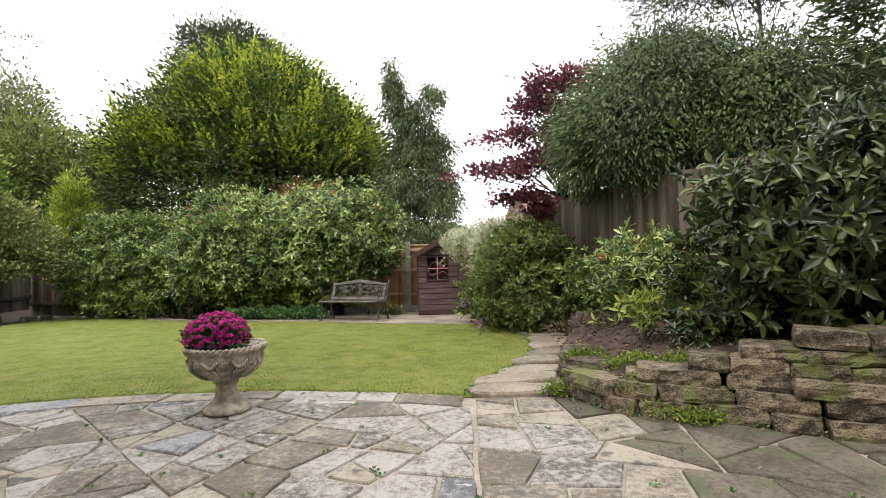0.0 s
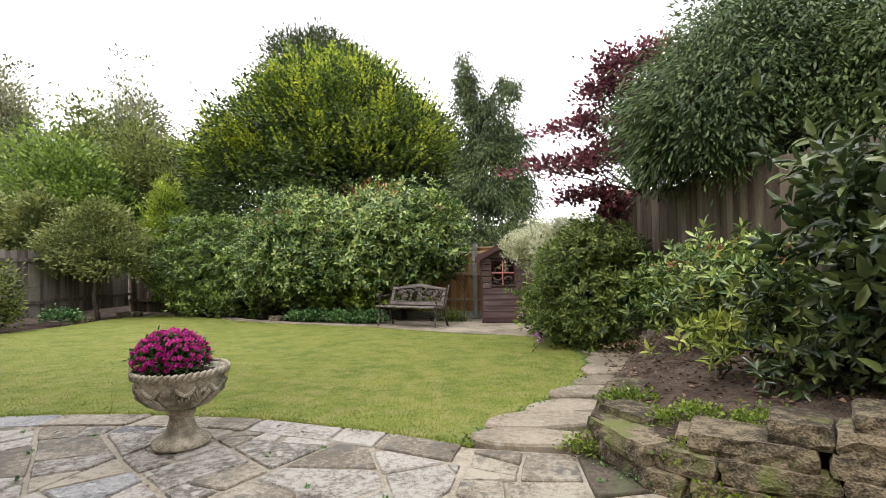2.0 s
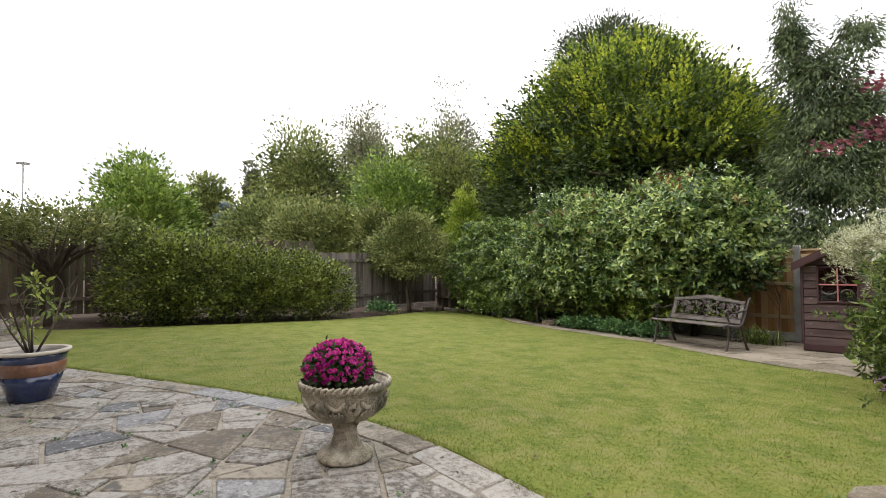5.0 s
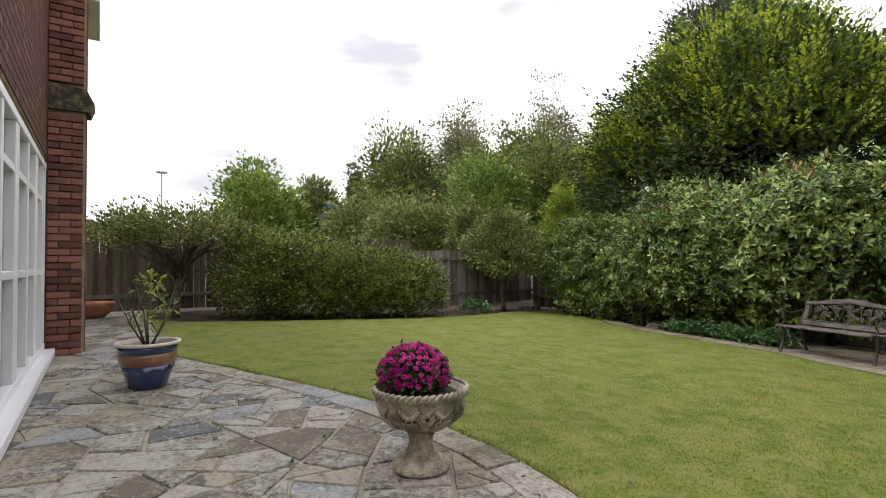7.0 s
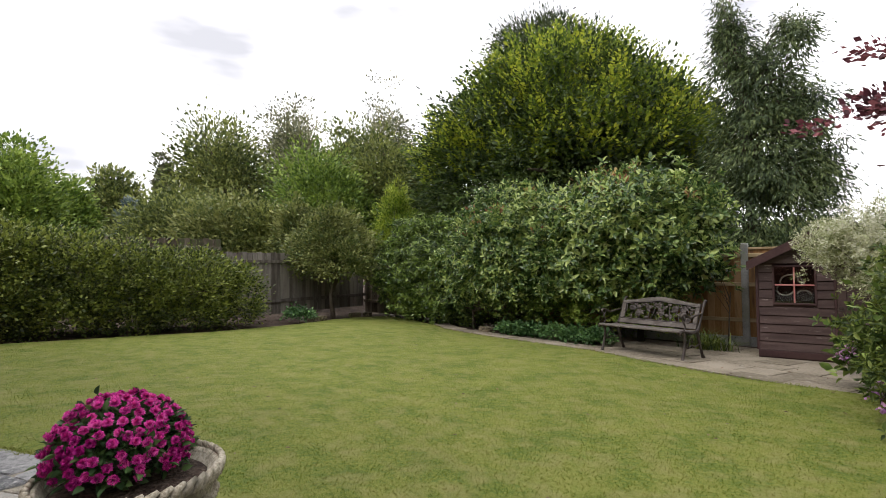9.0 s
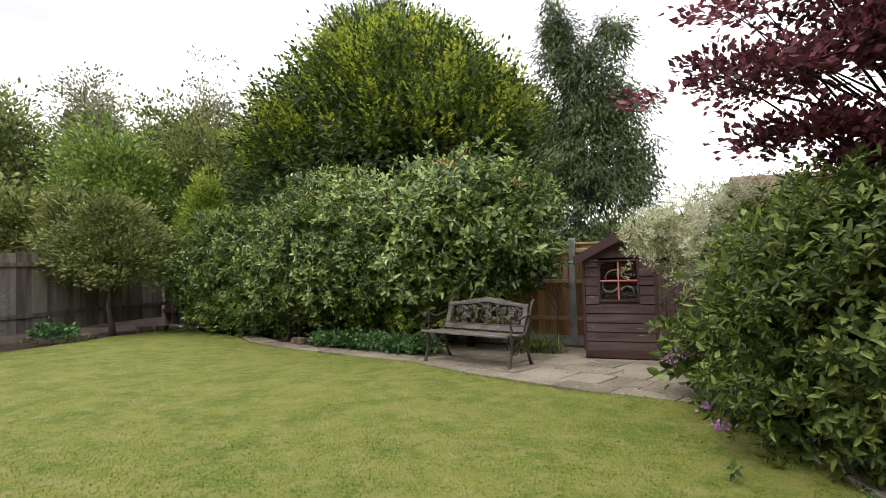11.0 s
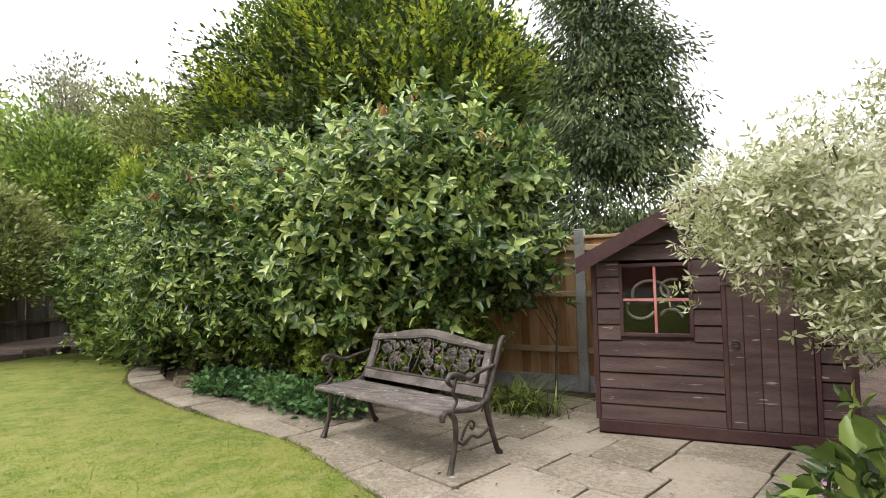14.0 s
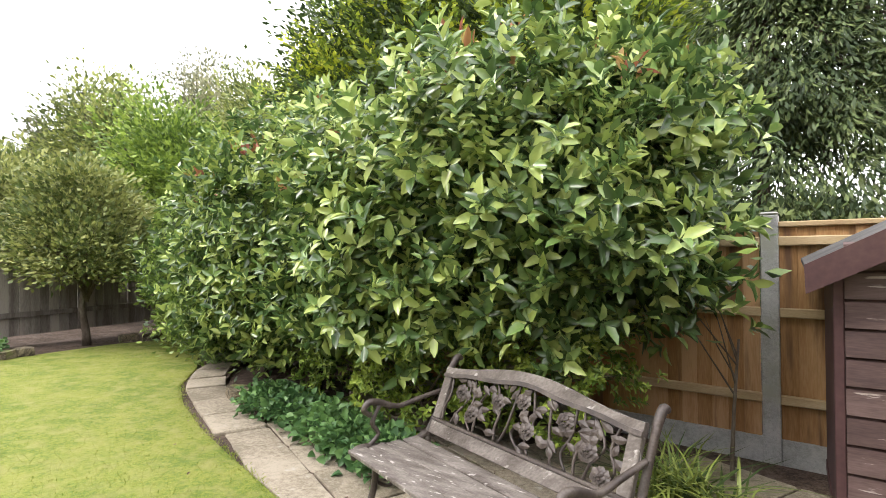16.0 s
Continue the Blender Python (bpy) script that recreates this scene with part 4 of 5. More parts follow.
    p1 = p0 + Vector((.10 * math.cos(a), .10 * math.sin(a), r.uniform(.14, .22)))
    p2 = p1 + Vector((.10 * math.cos(a + .4), .10 * math.sin(a + .4), r.uniform(.14, .25)))
    tube(v, f, [p0, p1, p2], (.009, .006, .003), 6)
    twigs.append(p2)
    for j in range(4):
        q = p1.lerp(p2, r.random())
        e = q + Vector((r.uniform(-1, 1), r.uniform(-1, 1), r.uniform(.2, 1.3))) * .09
        tube(v, f, [q, q.lerp(e, .5) + Vector((.01, .01, 0)), e], (.004, .003, .002), 5)
        twigs.append(e)
plant = thing("potted_shrub", PX, PY, .38, "half-bare azalea with pale yellow-green leaf tufts growing in the blue pot", "shrub")
plant.scale = (1.15, 1.15, 1.22)
plant.location.z -= .075
mesh_object("stem", v, f, M["bark"], plant, "", True)
tufts = [Vector((-.22, -.05, .50)), Vector((-.26, .0, .46)), Vector((.02, .05, .78)), Vector((-.04, .0, .80)), Vector((.06, .0, .76)), Vector((.26, .1, .62)), Vector((.20, .06, .66))]
for tf in tufts[:6]:
    tube(v, f, [Vector((0, 0, .5)), tf.lerp(Vector((0, 0, .5)), .4), tf], (.005, .004, .002), 5)
k = 15
P = np.repeat(np.array([list(q) for q in tufts]), k, 0)
D = rng.normal(size=P.shape)
leaf_mesh("foliage", P + D * .030, unit(D), rng.normal(size=P.shape) + (0, 0, 1), .05, .022, M["pieris"], plant, simple=False)

# terracotta bowl by the fence
bowl = thing("terracotta_bowl", -10.9, 1.45, .38, "wide terracotta bowl standing on the paving by the fence", "planter")
v, f = lathe([(.0, .0), (.2, .0), (.33, .12), (.36, .24), (.39, .27), (.37, .30), (.34, .29), (.3, .2), (.0, .18)], 28)
mesh_object("bowl", v, f, M["terracotta"], bowl, "", True)

# ---- raised bed ----
bed_poly = [(.80, 3.40), (.98, 3.18), (1.22, 3.02), (1.62, 2.94), (1.86, 2.72), (2.2, 2.6), (3.0, 2.45), (3.7, 2.3), (3.9, 1.9), (3.72, 2.4), (1.78, 11.8), (.95, 11.6), (1.05, 9.5), (1.2, 8.0), (1.62, 6.9), (1.62, 6.2), (1.50, 5.7), (1.2, 5.1), (.96, 4.3), (.86, 3.8)]


def bed_z(x, y):
    return ground_z(x, y) + .165 + .195 * min(1, max(0, (x - 1.0) / 1.2)) - .12 * min(1, max(0, (y - 6.2) / 1.5))


bm = bmesh.new()
bm.faces.new([bm.verts.new((x, y, 0)) for x, y in bed_poly])
for q in np.arange(2.0, 11.8, .35):
    bmesh.ops.bisect_plane(bm, geom=bm.verts[:] + bm.edges[:] + bm.faces[:], plane_co=(0, q, 0), plane_no=(0, 1, 0))
for q in np.arange(.9, 3.9, .35):
    bmesh.ops.bisect_plane(bm, geom=bm.verts[:] + bm.edges[:] + bm.faces[:], plane_co=(q, 0, 0), plane_no=(1, 0, 0))
for vt in bm.verts:
    vt.co.z = bed_z(vt.co.x, vt.co.y) + rng.normal() * .012
rim = [e for e in bm.edges if e.is_boundary]
for vt in bmesh.ops.extrude_edge_only(bm, edges=rim)["geom"]:
    if isinstance(vt, bmesh.types.BMVert):
        vt.co.z -= .45
bed = structure(part("raised_bed", bm, M["soil"], smooth=False), "dark soil of the raised bed", "flower bed")

log_row = thing("log_edging", 1.0, 6.9, ground_z(1, 6.9), "dark timber log roll edging along the bed", "edging")
r = random.Random(8)
for k in range(22):
    t = k / 21
    x, y = 1.58 - .55 * t - .0, 6.5 + 1.6 * t
    v, f = lathe([(.0, -.1), (.036, -.1), (.036, .26 + r.uniform(-.02, .02)), (.03, .285), (.0, .29)], 8)
    o = mesh_object("log", v, f, M["oldfence"], log_row, "", True)
    o.location = (x - 1.0, y - 6.9, 0)
for k, (x, y, h) in enumerate(((1.60, 6.35, .33), (1.5, 6.15, .30), (1.66, 6.2, .36))):
    v, f = lathe([(.0, -.1), (.07, -.1), (.065, h - .02), (.055, h), (.0, h)], 10)
    o = mesh_object("log", v, f, M["bark"], log_row, "", True)
    o.location = (x - 1.0, y - 6.9, 0)

# pale wall behind the raised bed
pale = structure(beam("wall_east", 0, 5.5, 0, .2, -.2, 1.25, M["render_wall"], None, "pale blockwork wall behind the shrubs", .01), "", "wall")
pale.matrix_basis = pose(3.8, 2.2, .38, 0, 0, -82)

# ---- trees and shrubs ----
def fan_sprays(name, blobs, count, reach, mat, label, n=26, leaf=(.16, .075), spread=.10, start=(.74, .96), up=.55, low=-.35):
    """Long arching shoots set with two ranks of leaves, that start inside the crown and stand out from it."""
    def add(ob, base):
        b = np.array(blobs, float)
        pick = rng.choice(len(b), count)
        aim = unit(rng.normal(size=(max(40, count // 12), 3)) + (0, 0, .25))
        d = unit(aim[rng.integers(len(aim), size=count)] + rng.normal(size=(count, 3)) * .13)
        d[:, 2] = np.where(d[:, 2] < low, -d[:, 2], d[:, 2])
        root = b[pick, :3] + d * b[pick, 3:] * rng.uniform(*start, count)[:, None]
        axis = unit(d * (1, 1, .5) + rng.normal(size=d.shape) * .22 + np.array((0, 0, up)))
        long = reach * rng.uniform(.45, 1.25, count)
        t = np.tile(np.linspace(.08, 1, n), count)
        ax, rt, lg = np.repeat(axis, n, 0), np.repeat(root, n, 0), np.repeat(long, n)
        side = unit(np.cross(ax, np.repeat(unit(rng.normal(size=d.shape) * .5 + (0, 0, 1)), n, 0)))
        flip = np.tile(np.where(np.arange(n) % 2, 1.0, -1.0), count)
        p = rt + ax * (lg * t)[:, None] + np.stack([0 * t, 0 * t, -.16 * lg * t ** 2], 1) + side * (flip * spread * (1 - .7 * t))[:, None]
        ahead = unit(side * flip[:, None] + ax * .8 + rng.normal(size=p.shape) * .3)
        normal = unit(np.cross(ax, side) + rng.normal(size=p.shape) * .35)
        normal *= np.sign(normal[:, 2:3] + 1e-6)
        s_ = rng.uniform(.7, 1.2, len(p)) * (1.15 - .4 * t)
        tagged(leaf_mesh(name, p - np.array(base), ahead, normal, leaf[0] * s_, leaf[1] * s_, M[mat], ob, label, simple=True), kind="stuff")
    return add


g = ground_z
# hornbeam: body leaves darkened to paint the crown's shade, bright young sprays
HORNBEAM = [(-7.1, 17.7, 4.3, 4.4, 4.0, 3.2), (-7.0, 17.5, 5.9, 2.9, 3.0, 2.3), (-9.2, 17.0, 4.0, 2.7, 2.6, 2.4), (-4.9, 17.0, 4.1, 2.5, 2.6, 2.5)]
tree("hornbeam", (-7.1, 17.7, 0), (-7.1, 17.7, 4.8), .32, HORNBEAM, 2400, 48, .28, (.15, .075), "hornbeam_shaded", "large spreading hornbeam with bright yellow-green young sprays", rise=.1, low=-.6, inner=.35, jag=.1, flat=.45,
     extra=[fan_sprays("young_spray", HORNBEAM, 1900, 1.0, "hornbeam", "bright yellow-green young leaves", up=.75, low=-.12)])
tree("scots_pine", (-9.9, 21.6, 0), (-9.9, 21.6, 9.5), .3, [(-9.9, 21.6, 10.5, 1.7, 1.6, .85), (-8.6, 21.6, 9.9, 1.4, 1.3, .7), (-11.3, 21.6, 9.7, 1.0, 1.0, .7), (-7.8, 21.3, 9.2, 1.0, 1.0, .6)], 420, 50, .26, (.20, .04), "pine", "tall dark scots pine behind the hornbeam", jag=.1)
tree("drooping_cypress", (-1.3, 15.2, 0), (-1.6, 15.2, 6.0), .09,
     [(-1.15, 15.2, 2.0, 1.25, 1.3, 1.9), (-1.25, 15.2, 3.8, .95, 1.0, 1.3), (-1.15, 15.1, 5.1, .72, .8, .85), (-1.75, 15.2, 5.9, .38, .45, .85), (-1.85, 15.2, 6.8, .16, .16, .72), (-1.8, 15.2, 6.35, .27, .3, .45), (-.6, 15.2, 6.05, .36, .36, .5), (-.45, 15.1, 4.4, .5, .5, .6), (-.25, 15.1, 3.2, .5, .5, .7)],
     1500, 38, .12, (.12, .032), "cedar", "tall narrow conifer with drooping grey-green sprays", jag=.14, droop=1.6, inner=.3, low=-.8, count=34)
tree("golden_cypress", (-10.4, 13.5, 0), (-10.4, 13.5, 3.2), .05, [(-10.4, 13.5, 2.0, .62, .6, 1.15), (-10.4, 13.5, 2.95, .34, .34, .8)], 330, 30, .08, (.11, .035), "gold", "small golden-green conical conifer", jag=.13, droop=-.5)
tree("leyland_cypress", (3.1, 7.0, .3), (3.1, 7.0, 3.8), .14, [(2.85, 6.75, 2.95, 1.3, 1.25, 1.0), (2.3, 6.5, 2.7, .95, .9, .68), (3.7, 6.1, 2.8, 1.0, 1.0, 1.0), (2.85, 6.9, 3.55, .8, .8, .72)],
     3200, 40, .105, (.080, .021), "cypress", "large dark green cypress hanging over the timber fence", jag=.09, droop=1.4, inner=.3, low=-.8, count=26)
tree("tall_conifer", (5.2, 5.4, .3), (5.2, 5.4, 5), .16, [(5.9, 5.3, 4.0, 1.6, 1.6, 2.8), (4.9, 4.6, 2.0, 1.2, 1.2, 1.3)], 1700, 36, .12, (.13, .035), "cypress", "dark conifer beyond the east fence", jag=.1, droop=.6)
tree("overhanging_pine", (7.2, 12, .2), (7.1, 11.9, 6.9), .07, [(5.7, 11.4, 6.9, 1.4, 1.0, .5), (7.2, 11.8, 7.3, 1.4, 1, .6)], 330, 34, .16, (.14, .03), "pine", "pine branches high above the fence", jag=.2, count=5, droop=.6)
tree("purple_maple", (2.5, 9.3, .1), (2.0, 8.9, 2.3), .036, [(1.45, 8.3, 3.55, .42, .4, .30), (1.9, 8.5, 3.9, .6, .6, .4), (1.0, 8.2, 3.12, .42, .4, .17), (.75, 8.15, 2.56, .62, .4, .15), (1.5, 8.4, 2.7, .5, .5, .30), (1.2, 8.4, 2.12, .5, .35, .22), (1.6, 8.5, 1.85, .4, .35, .25), (2.2, 8.8, 3.2, .7, .7, .6)],
     620, 26, .085, (.07, .045), "maple", "purple-leaved japanese maple with airy layered branches", bark="darkbark", jag=.2, flat=.3, count=40, inner=.15)

# photinia mass behind the bench
shrub("photinia", (-2.5, 11.1, g(0, 11.1)), (-2.5, 11.1, 1.1), .055, [(-2.75, 10.95, 1.85, 1.25, 1.0, .95), (-2.05, 10.95, 1.45, .68, .7, .55), (-3.3, 10.8, 1.35, .85, .8, .6), (-1.8, 11.0, 2.05, .5, .5, .5)],
      1150, 16, .115, (.105, .05), "photinia", "large rounded photinia with red young tips behind the bench", whorl=6000, simple=False, low=-.9, inner=.3, jag=.09, count=22, bark="darkbark",
      extra=[fan_sprays("young_shoot", [(-2.75, 10.95, 1.85, 1.25, 1.0, .95), (-1.9, 11.0, 1.9, .6, .6, .6)], 170, .34, "photinia", "pale green young shoots", n=12, leaf=(.085, .034), spread=.02, start=(.9, 1.02), up=.9, low=0),
             sprinkled("young_leaf", [(-2.65, 10.95, 2.05, 1.2, 1.0, .85)], 26, 6, .05, (.11, .042), "photinia_red", "red and amber young leaves", False, low=.25, inner=0, jag=.05, droop=-.8),
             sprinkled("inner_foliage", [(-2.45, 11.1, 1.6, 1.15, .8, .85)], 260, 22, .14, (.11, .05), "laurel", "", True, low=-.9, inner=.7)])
shrub("photinia", (-4.8, 11.1, g(0, 11.1)), (-4.8, 11.1, 1.2), .055, [(-4.6, 11.0, 1.8, 1.25, 1.0, .95), (-5.4, 10.9, 1.35, .9, .8, .8), (-3.9, 10.9, 1.5, .8, .7, .8), (-4.7, 10.75, 1.05, .9, .55, .45)],
      1000, 15, .11, (.09, .042), "photinia", "large rounded photinia with dull green leaves beside the laurel hedge", whorl=4000, simple=False, low=-.9, inner=.3, jag=.09, count=22, bark="darkbark",
      extra=[fan_sprays("young_shoot", [(-4.7, 11.0, 1.8, 1.25, 1.0, .95)], 130, .34, "photinia", "pale green young shoots", n=12, leaf=(.085, .034), spread=.02, start=(.9, 1.02), up=.9, low=0),
             sprinkled("young_leaf", [(-4.6, 11.0, 1.95, 1.25, 1.0, .85)], 26, 8, .05, (.09, .04), "photinia_red", "amber young leaves", False, low=.4, inner=0, jag=.05, droop=-.8),
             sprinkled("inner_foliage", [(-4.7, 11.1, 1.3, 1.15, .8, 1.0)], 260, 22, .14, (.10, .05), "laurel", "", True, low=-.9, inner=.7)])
shrub("euonymus", (-3.1, 10.7, g(0, 10.7)), (-3.1, 10.7, .4), .02, [(-3.0, 10.55, .62, .55, .35, .42), (-2.2, 10.75, .65, .55, .35, .4), (-3.9, 10.7, .5, .5, .3, .35)], 330, 18, .055, (.045, .022), "euonymus", "small-leaved evergreen shrub behind the bench", whorl=1500, simple=False)
shrub("fatsia_seedling", (-1.25, 11.25, g(0, 11)), (-1.2, 11.2, .9), .012, [(-1.5, 11.15, 1.1, .22, .2, .28)], 16, 7, .05, (.10, .045), "laurel", "thin leafy branch in front of the tan fence", whorl=30, simple=False, count=6)
shrub("dark_understorey", (-6.0, 11.3, g(0, 11)), (-6, 11.3, .6), .04, [(-6.0, 11.3, .8, 2.2, .5, .7), (-3.7, 11.45, .8, 1.3, .3, .7)], 420, 20, .12, (.08, .04), "laurel", "dark shrubby growth under the photinias", low=-.9)
# laurel hedge
shrub("laurel_hedge", (-7.9, 11.8, g(0, 11)), (-7.9, 11.8, 1.4), .05, [(-7.5, 11.7, 1.25, 1.15, .85, 1.12), (-8.5, 11.95, 1.25, .8, .7, 1.15), (-6.6, 11.4, 1.0, .75, .7, .95)], 1000, 15, .09, (.10, .045), "laurel", "clipped glossy cherry laurel hedge", whorl=3600, category="hedge", simple=False, low=-.95, jag=.04)
# corner tree, left tree
tree("apple_tree", (-10.0, 10.8, g(0, 10.8)), (-9.95, 10.8, 1.2), .06, [(-10.0, 10.8, 1.75, 1.0, .95, .70), (-9.3, 10.6, 1.45, .62, .6, .5), (-10.6, 10.7, 1.5, .65, .7, .5), (-9.9, 10.7, 2.4, .55, .55, .38)], 900, 24, .12, (.085, .045), "apple", "small bushy apple tree in the garden corner", low=-.7, jag=.12)
tree("apple_tree", (-10.55, 2.85, .38), (-10.55, 2.9, 1.45), .07, [(-10.55, 2.9, 2.0, 1.1, 1.25, .52), (-10.3, 3.6, 1.9, .6, .65, .42), (-10.9, 2.1, 1.95, .7, .7, .45)], 430, 20, .12, (.085, .045), "apple", "small spreading tree with a pale trunk at the lawn edge", low=-.4, jag=.16, count=26)
# hedge along the west side
shrub("escallonia_hedge", (-9.7, 5.6, g(0, 5.6)), (-9.7, 5.6, .9), .04, [(-9.85, 4.3, 1.12, .95, .75, .95), (-9.7, 5.1, 1.02, .95, .8, .90), (-9.55, 6.0, .97, .9, .8, .84), (-9.45, 6.9, .90, .9, .8, .78), (-9.4, 7.7, .78, .72, .6, .66)],
      2300, 22, .10, (.07, .04), "escallonia", "long rounded small-leaved evergreen hedge along the fence", category="hedge", low=-.75, jag=.06, count=30,
      extra=[sprinkled("inner_foliage", [(-9.8, 4.6, .85, .8, .8, .75), (-9.5, 6.5, .75, .6, 1.3, .65)], 300, 20, .12, (.06, .04), "escallonia", "", True, low=-.95, inner=.8)])
# ground cover
for k, (x, y) in enumerate(((-4.1, 10.35), (-3.6, 10.25), (-3.2, 10.15), (-2.85, 10.12), (-4.5, 10.4), (-9.35, 9.35))):
    z = g(x, y)
    sc = 1.5 if k == 5 else 1.0
    shrub("geranium", (x, y, z), (x, y, z + .08), .006, [(x, y, z + .06 * sc, .27 * sc, .19 * sc, .15 * sc)], 150, 5, .035, (.055, .05), "geranium", "low leafy green ground cover plant at the bed edge", category="ground cover", group="ground cover plants", simple=False, low=-.1)
# right side shrubs
shrub("weigela", (1.05, 7.6, g(0, 7.6)), (1.05, 7.6, 1.0), .04, [(1.12, 7.2, .88, .74, .72, .76), (.82, 7.95, .80, .52, .55, .68), (1.15, 8.3, 1.0, .55, .6, .7), (1.08, 7.55, 1.28, .58, .6, .40)],
      1500, 15, .075, (.056, .023), "weigela", "large dense soft green shrub overhanging the paving edge", whorl=6500, simple=False, low=-.9, jag=.08,
      extra=[sprinkled("inner_foliage", [(1.0, 7.6, .9, .65, .8, .75)], 200, 20, .12, (.08, .045), "laurel", "", True, low=-.9, inner=.8)])
shrub("hydrangea", (.50, 8.5, g(0, 8.5)), (.50, 8.5, .5), .012, [(.46, 8.48, .42, .32, .26, .30)], 130, 8, .05, (.10, .06), "laurel", "hydrangea with lilac lacecap flowers at the foot of the shrub", simple=False, low=-.3,
      extra=[sprinkled("blossom", [(.38, 8.36, .48, .24, .2, .30), (.6, 7.75, .25, .25, .2, .2)], 44, 24, .030, (.030, .028), "lilac", "lilac flower heads", False, low=-.2, inner=0, jag=.05)])
shrub("variegated_willow", (.75, 9.25, g(0, 9.25)), (.7, 9.2, 1.2), .03, [(.54, 8.95, 1.50, .60, .5, .42), (1.0, 9.05, 1.52, .55, .55, .45), (.13, 8.75, 1.5, .28, .28, .22), (.7, 8.75, 1.2, .45, .4, .3)],
      1000, 18, .06, (.034, .012), "willow", "variegated dappled willow with creamy white leaves by the shed", simple=True, low=-.8, jag=.12, rise=.35, count=30, whorl=8000)
shrub("fern", (.72, 9.55, g(0, 9.5)), (.72, 9.55, .2), .008, [(.72, 9.5, .22, .25, .22, .16)], 60, 16, .05, (.07, .014), "weigela", "green fern beside the shed", category="fern", low=-.1, droop=.8)
shrub("skimmia", (2.0, 6.3, .5), (2.0, 6.3, .9), .03, [(1.98, 6.25, .98, .5, .45, .38), (2.3, 5.4, .95, .5, .45, .4)], 330, 12, .07, (.085, .034), "laurel", "dark glossy evergreen shrub in the raised bed", whorl=800, simple=False, low=-.7)
shrub("pieris", (1.9, 5.0, .55), (1.9, 5.0, 1.0), .02, [(1.9, 5.0, 1.15, .38, .35, .28), (1.6, 5.1, .95, .25, .25, .18)], 150, 12, .05, (.08, .026), "photinia", "pieris with a few red young leaves in the raised bed", whorl=330, simple=False, low=-.3, count=18,
      extra=[sprinkled("young_leaf", [(1.9, 5.0, 1.2, .36, .33, .27)], 10, 8, .03, (.07, .024), "photinia_red", "red young leaves", False, low=.1)])
shrub("azalea", (1.55, 4.0, .62), (1.55, 4.0, .8), .012, [(1.52, 4.0, .80, .17, .16, .20), (1.7, 3.9, .95, .16, .15, .18), (1.3, 3.95, .66, .14, .12, .07)], 60, 9, .035, (.065, .022), "pieris", "small bright yellow-green azalea in the raised bed", whorl=110, simple=False, low=-.2)
shrub("rhododendron", (2.0, 3.75, .62), (2.0, 3.75, 1.0), .02, [(1.9, 3.7, .88, .33, .3, .28)], 160, 12, .06, (.07, .026), "camellia", "leafy dark evergreen in the raised bed", whorl=330, simple=False, low=-.7)
shrub("magnolia", (2.75, 3.35, .6), (2.75, 3.35, 1.5), .06, [(2.45, 3.4, 1.45, .78, .6, .48), (2.28, 3.35, 1.1, .5, .42, .34), (3.15, 3.25, 1.65, .8, .65, .62), (3.3, 2.9, 1.2, .7, .45, .5), (2.8, 3.6, 1.2, .8, .5, .6)],
      760, 13, .12, (.10, .038), "camellia", "large evergreen with long glossy dark leaves above the stone wall", simple=False, low=-.8, jag=.12, count=34, bark="darkbark", inner=.3, whorl=2600, rise=.25)
r = random.Random(5)
for k, (x, y, z, s) in enumerate(((1.03, 3.68, .55, .14), (1.24, 3.32, .57, .17), (1.18, 3.03, .52, .11), (1.28, 2.90, .42, .12), (.78, 3.36, .42, .09), (1.5, 3.18, .62, .14), (1.42, 2.83, .40, .10))):
    shrub("campanula", (x, y, z - .04), (x, y, z), .003, [(x, y, z, s, s * .6, s * .45)], int(900 * s), 6, .018, (.019, .016), "creeper", "small creeping green plant spilling over the stones", category="ground cover", group="creeping plants", low=-.3)
# strappy iris behind the bench
iris = thing("iris", -1.45, 10.75, g(0, 10.75), "strappy iris clump behind the bench", "plant")
n = 230
A = rng.uniform(0, 6.28, n)
lean_ = rng.uniform(.5, 1.5, n)
v, f = [], []
for k in range(n):
    L_ = rng.uniform(.2, .46)
    px0 = Vector((rng.normal() * .16, rng.normal() * .07, 0))
    d = Vector((math.cos(A[k]), math.sin(A[k]), 0))
    s = Vector((-d.y, d.x, 0)) * .007
    q = [px0 + d * (lean_[k] * L_ * t * t) + Vector((0, 0, L_ * (t - .45 * lean_[k] * t * t))) for t in (0, .35, .7, 1)]
    b = len(v)
    for i, c in enumerate(q):
        w = (1, 1, .7, .05)[i]
        v += [c - s * w, c + s * w]
    f += [(b + 2 * i, b + 2 * i + 1, b + 2 * i + 3, b + 2 * i + 2) for i in range(3)]
mesh_object("foliage", v, f, M["weigela"], iris)

# ---- trees beyond the garden ----
def far_tree(name, x, y, w, top, mat, label, low=.25, leaf=.34, n=520, jag=.15, bark="bark", per=30):
    blobs = [(x, y, top * .62, w * .8, w * .7, top * .36), (x - w * .4, y, top * .45, w * .6, w * .6, top * .3), (x + w * .45, y + .3, top * .5, w * .55, w * .6, top * .3)]
    return tree(name, (x, y, 0), (x, y, top * .6), w * .07 + .06, blobs, n, per, w * .13, (leaf, leaf * .5), mat, label, low=-.7, jag=jag, bark=bark, inner=.3)


def polar(deg, d, ex=.83, ey=1.93):
    a = radians(deg)
    return ex - d * math.sin(a), ey + d * math.cos(a)


# bearing to the left of straight ahead, distance, half width, height
FAR_TREES = [
    ("oak_tree", 62.5, 34, 3.4, 10.4, "backtree", "broad round-headed dark green tree beyond the fence"),
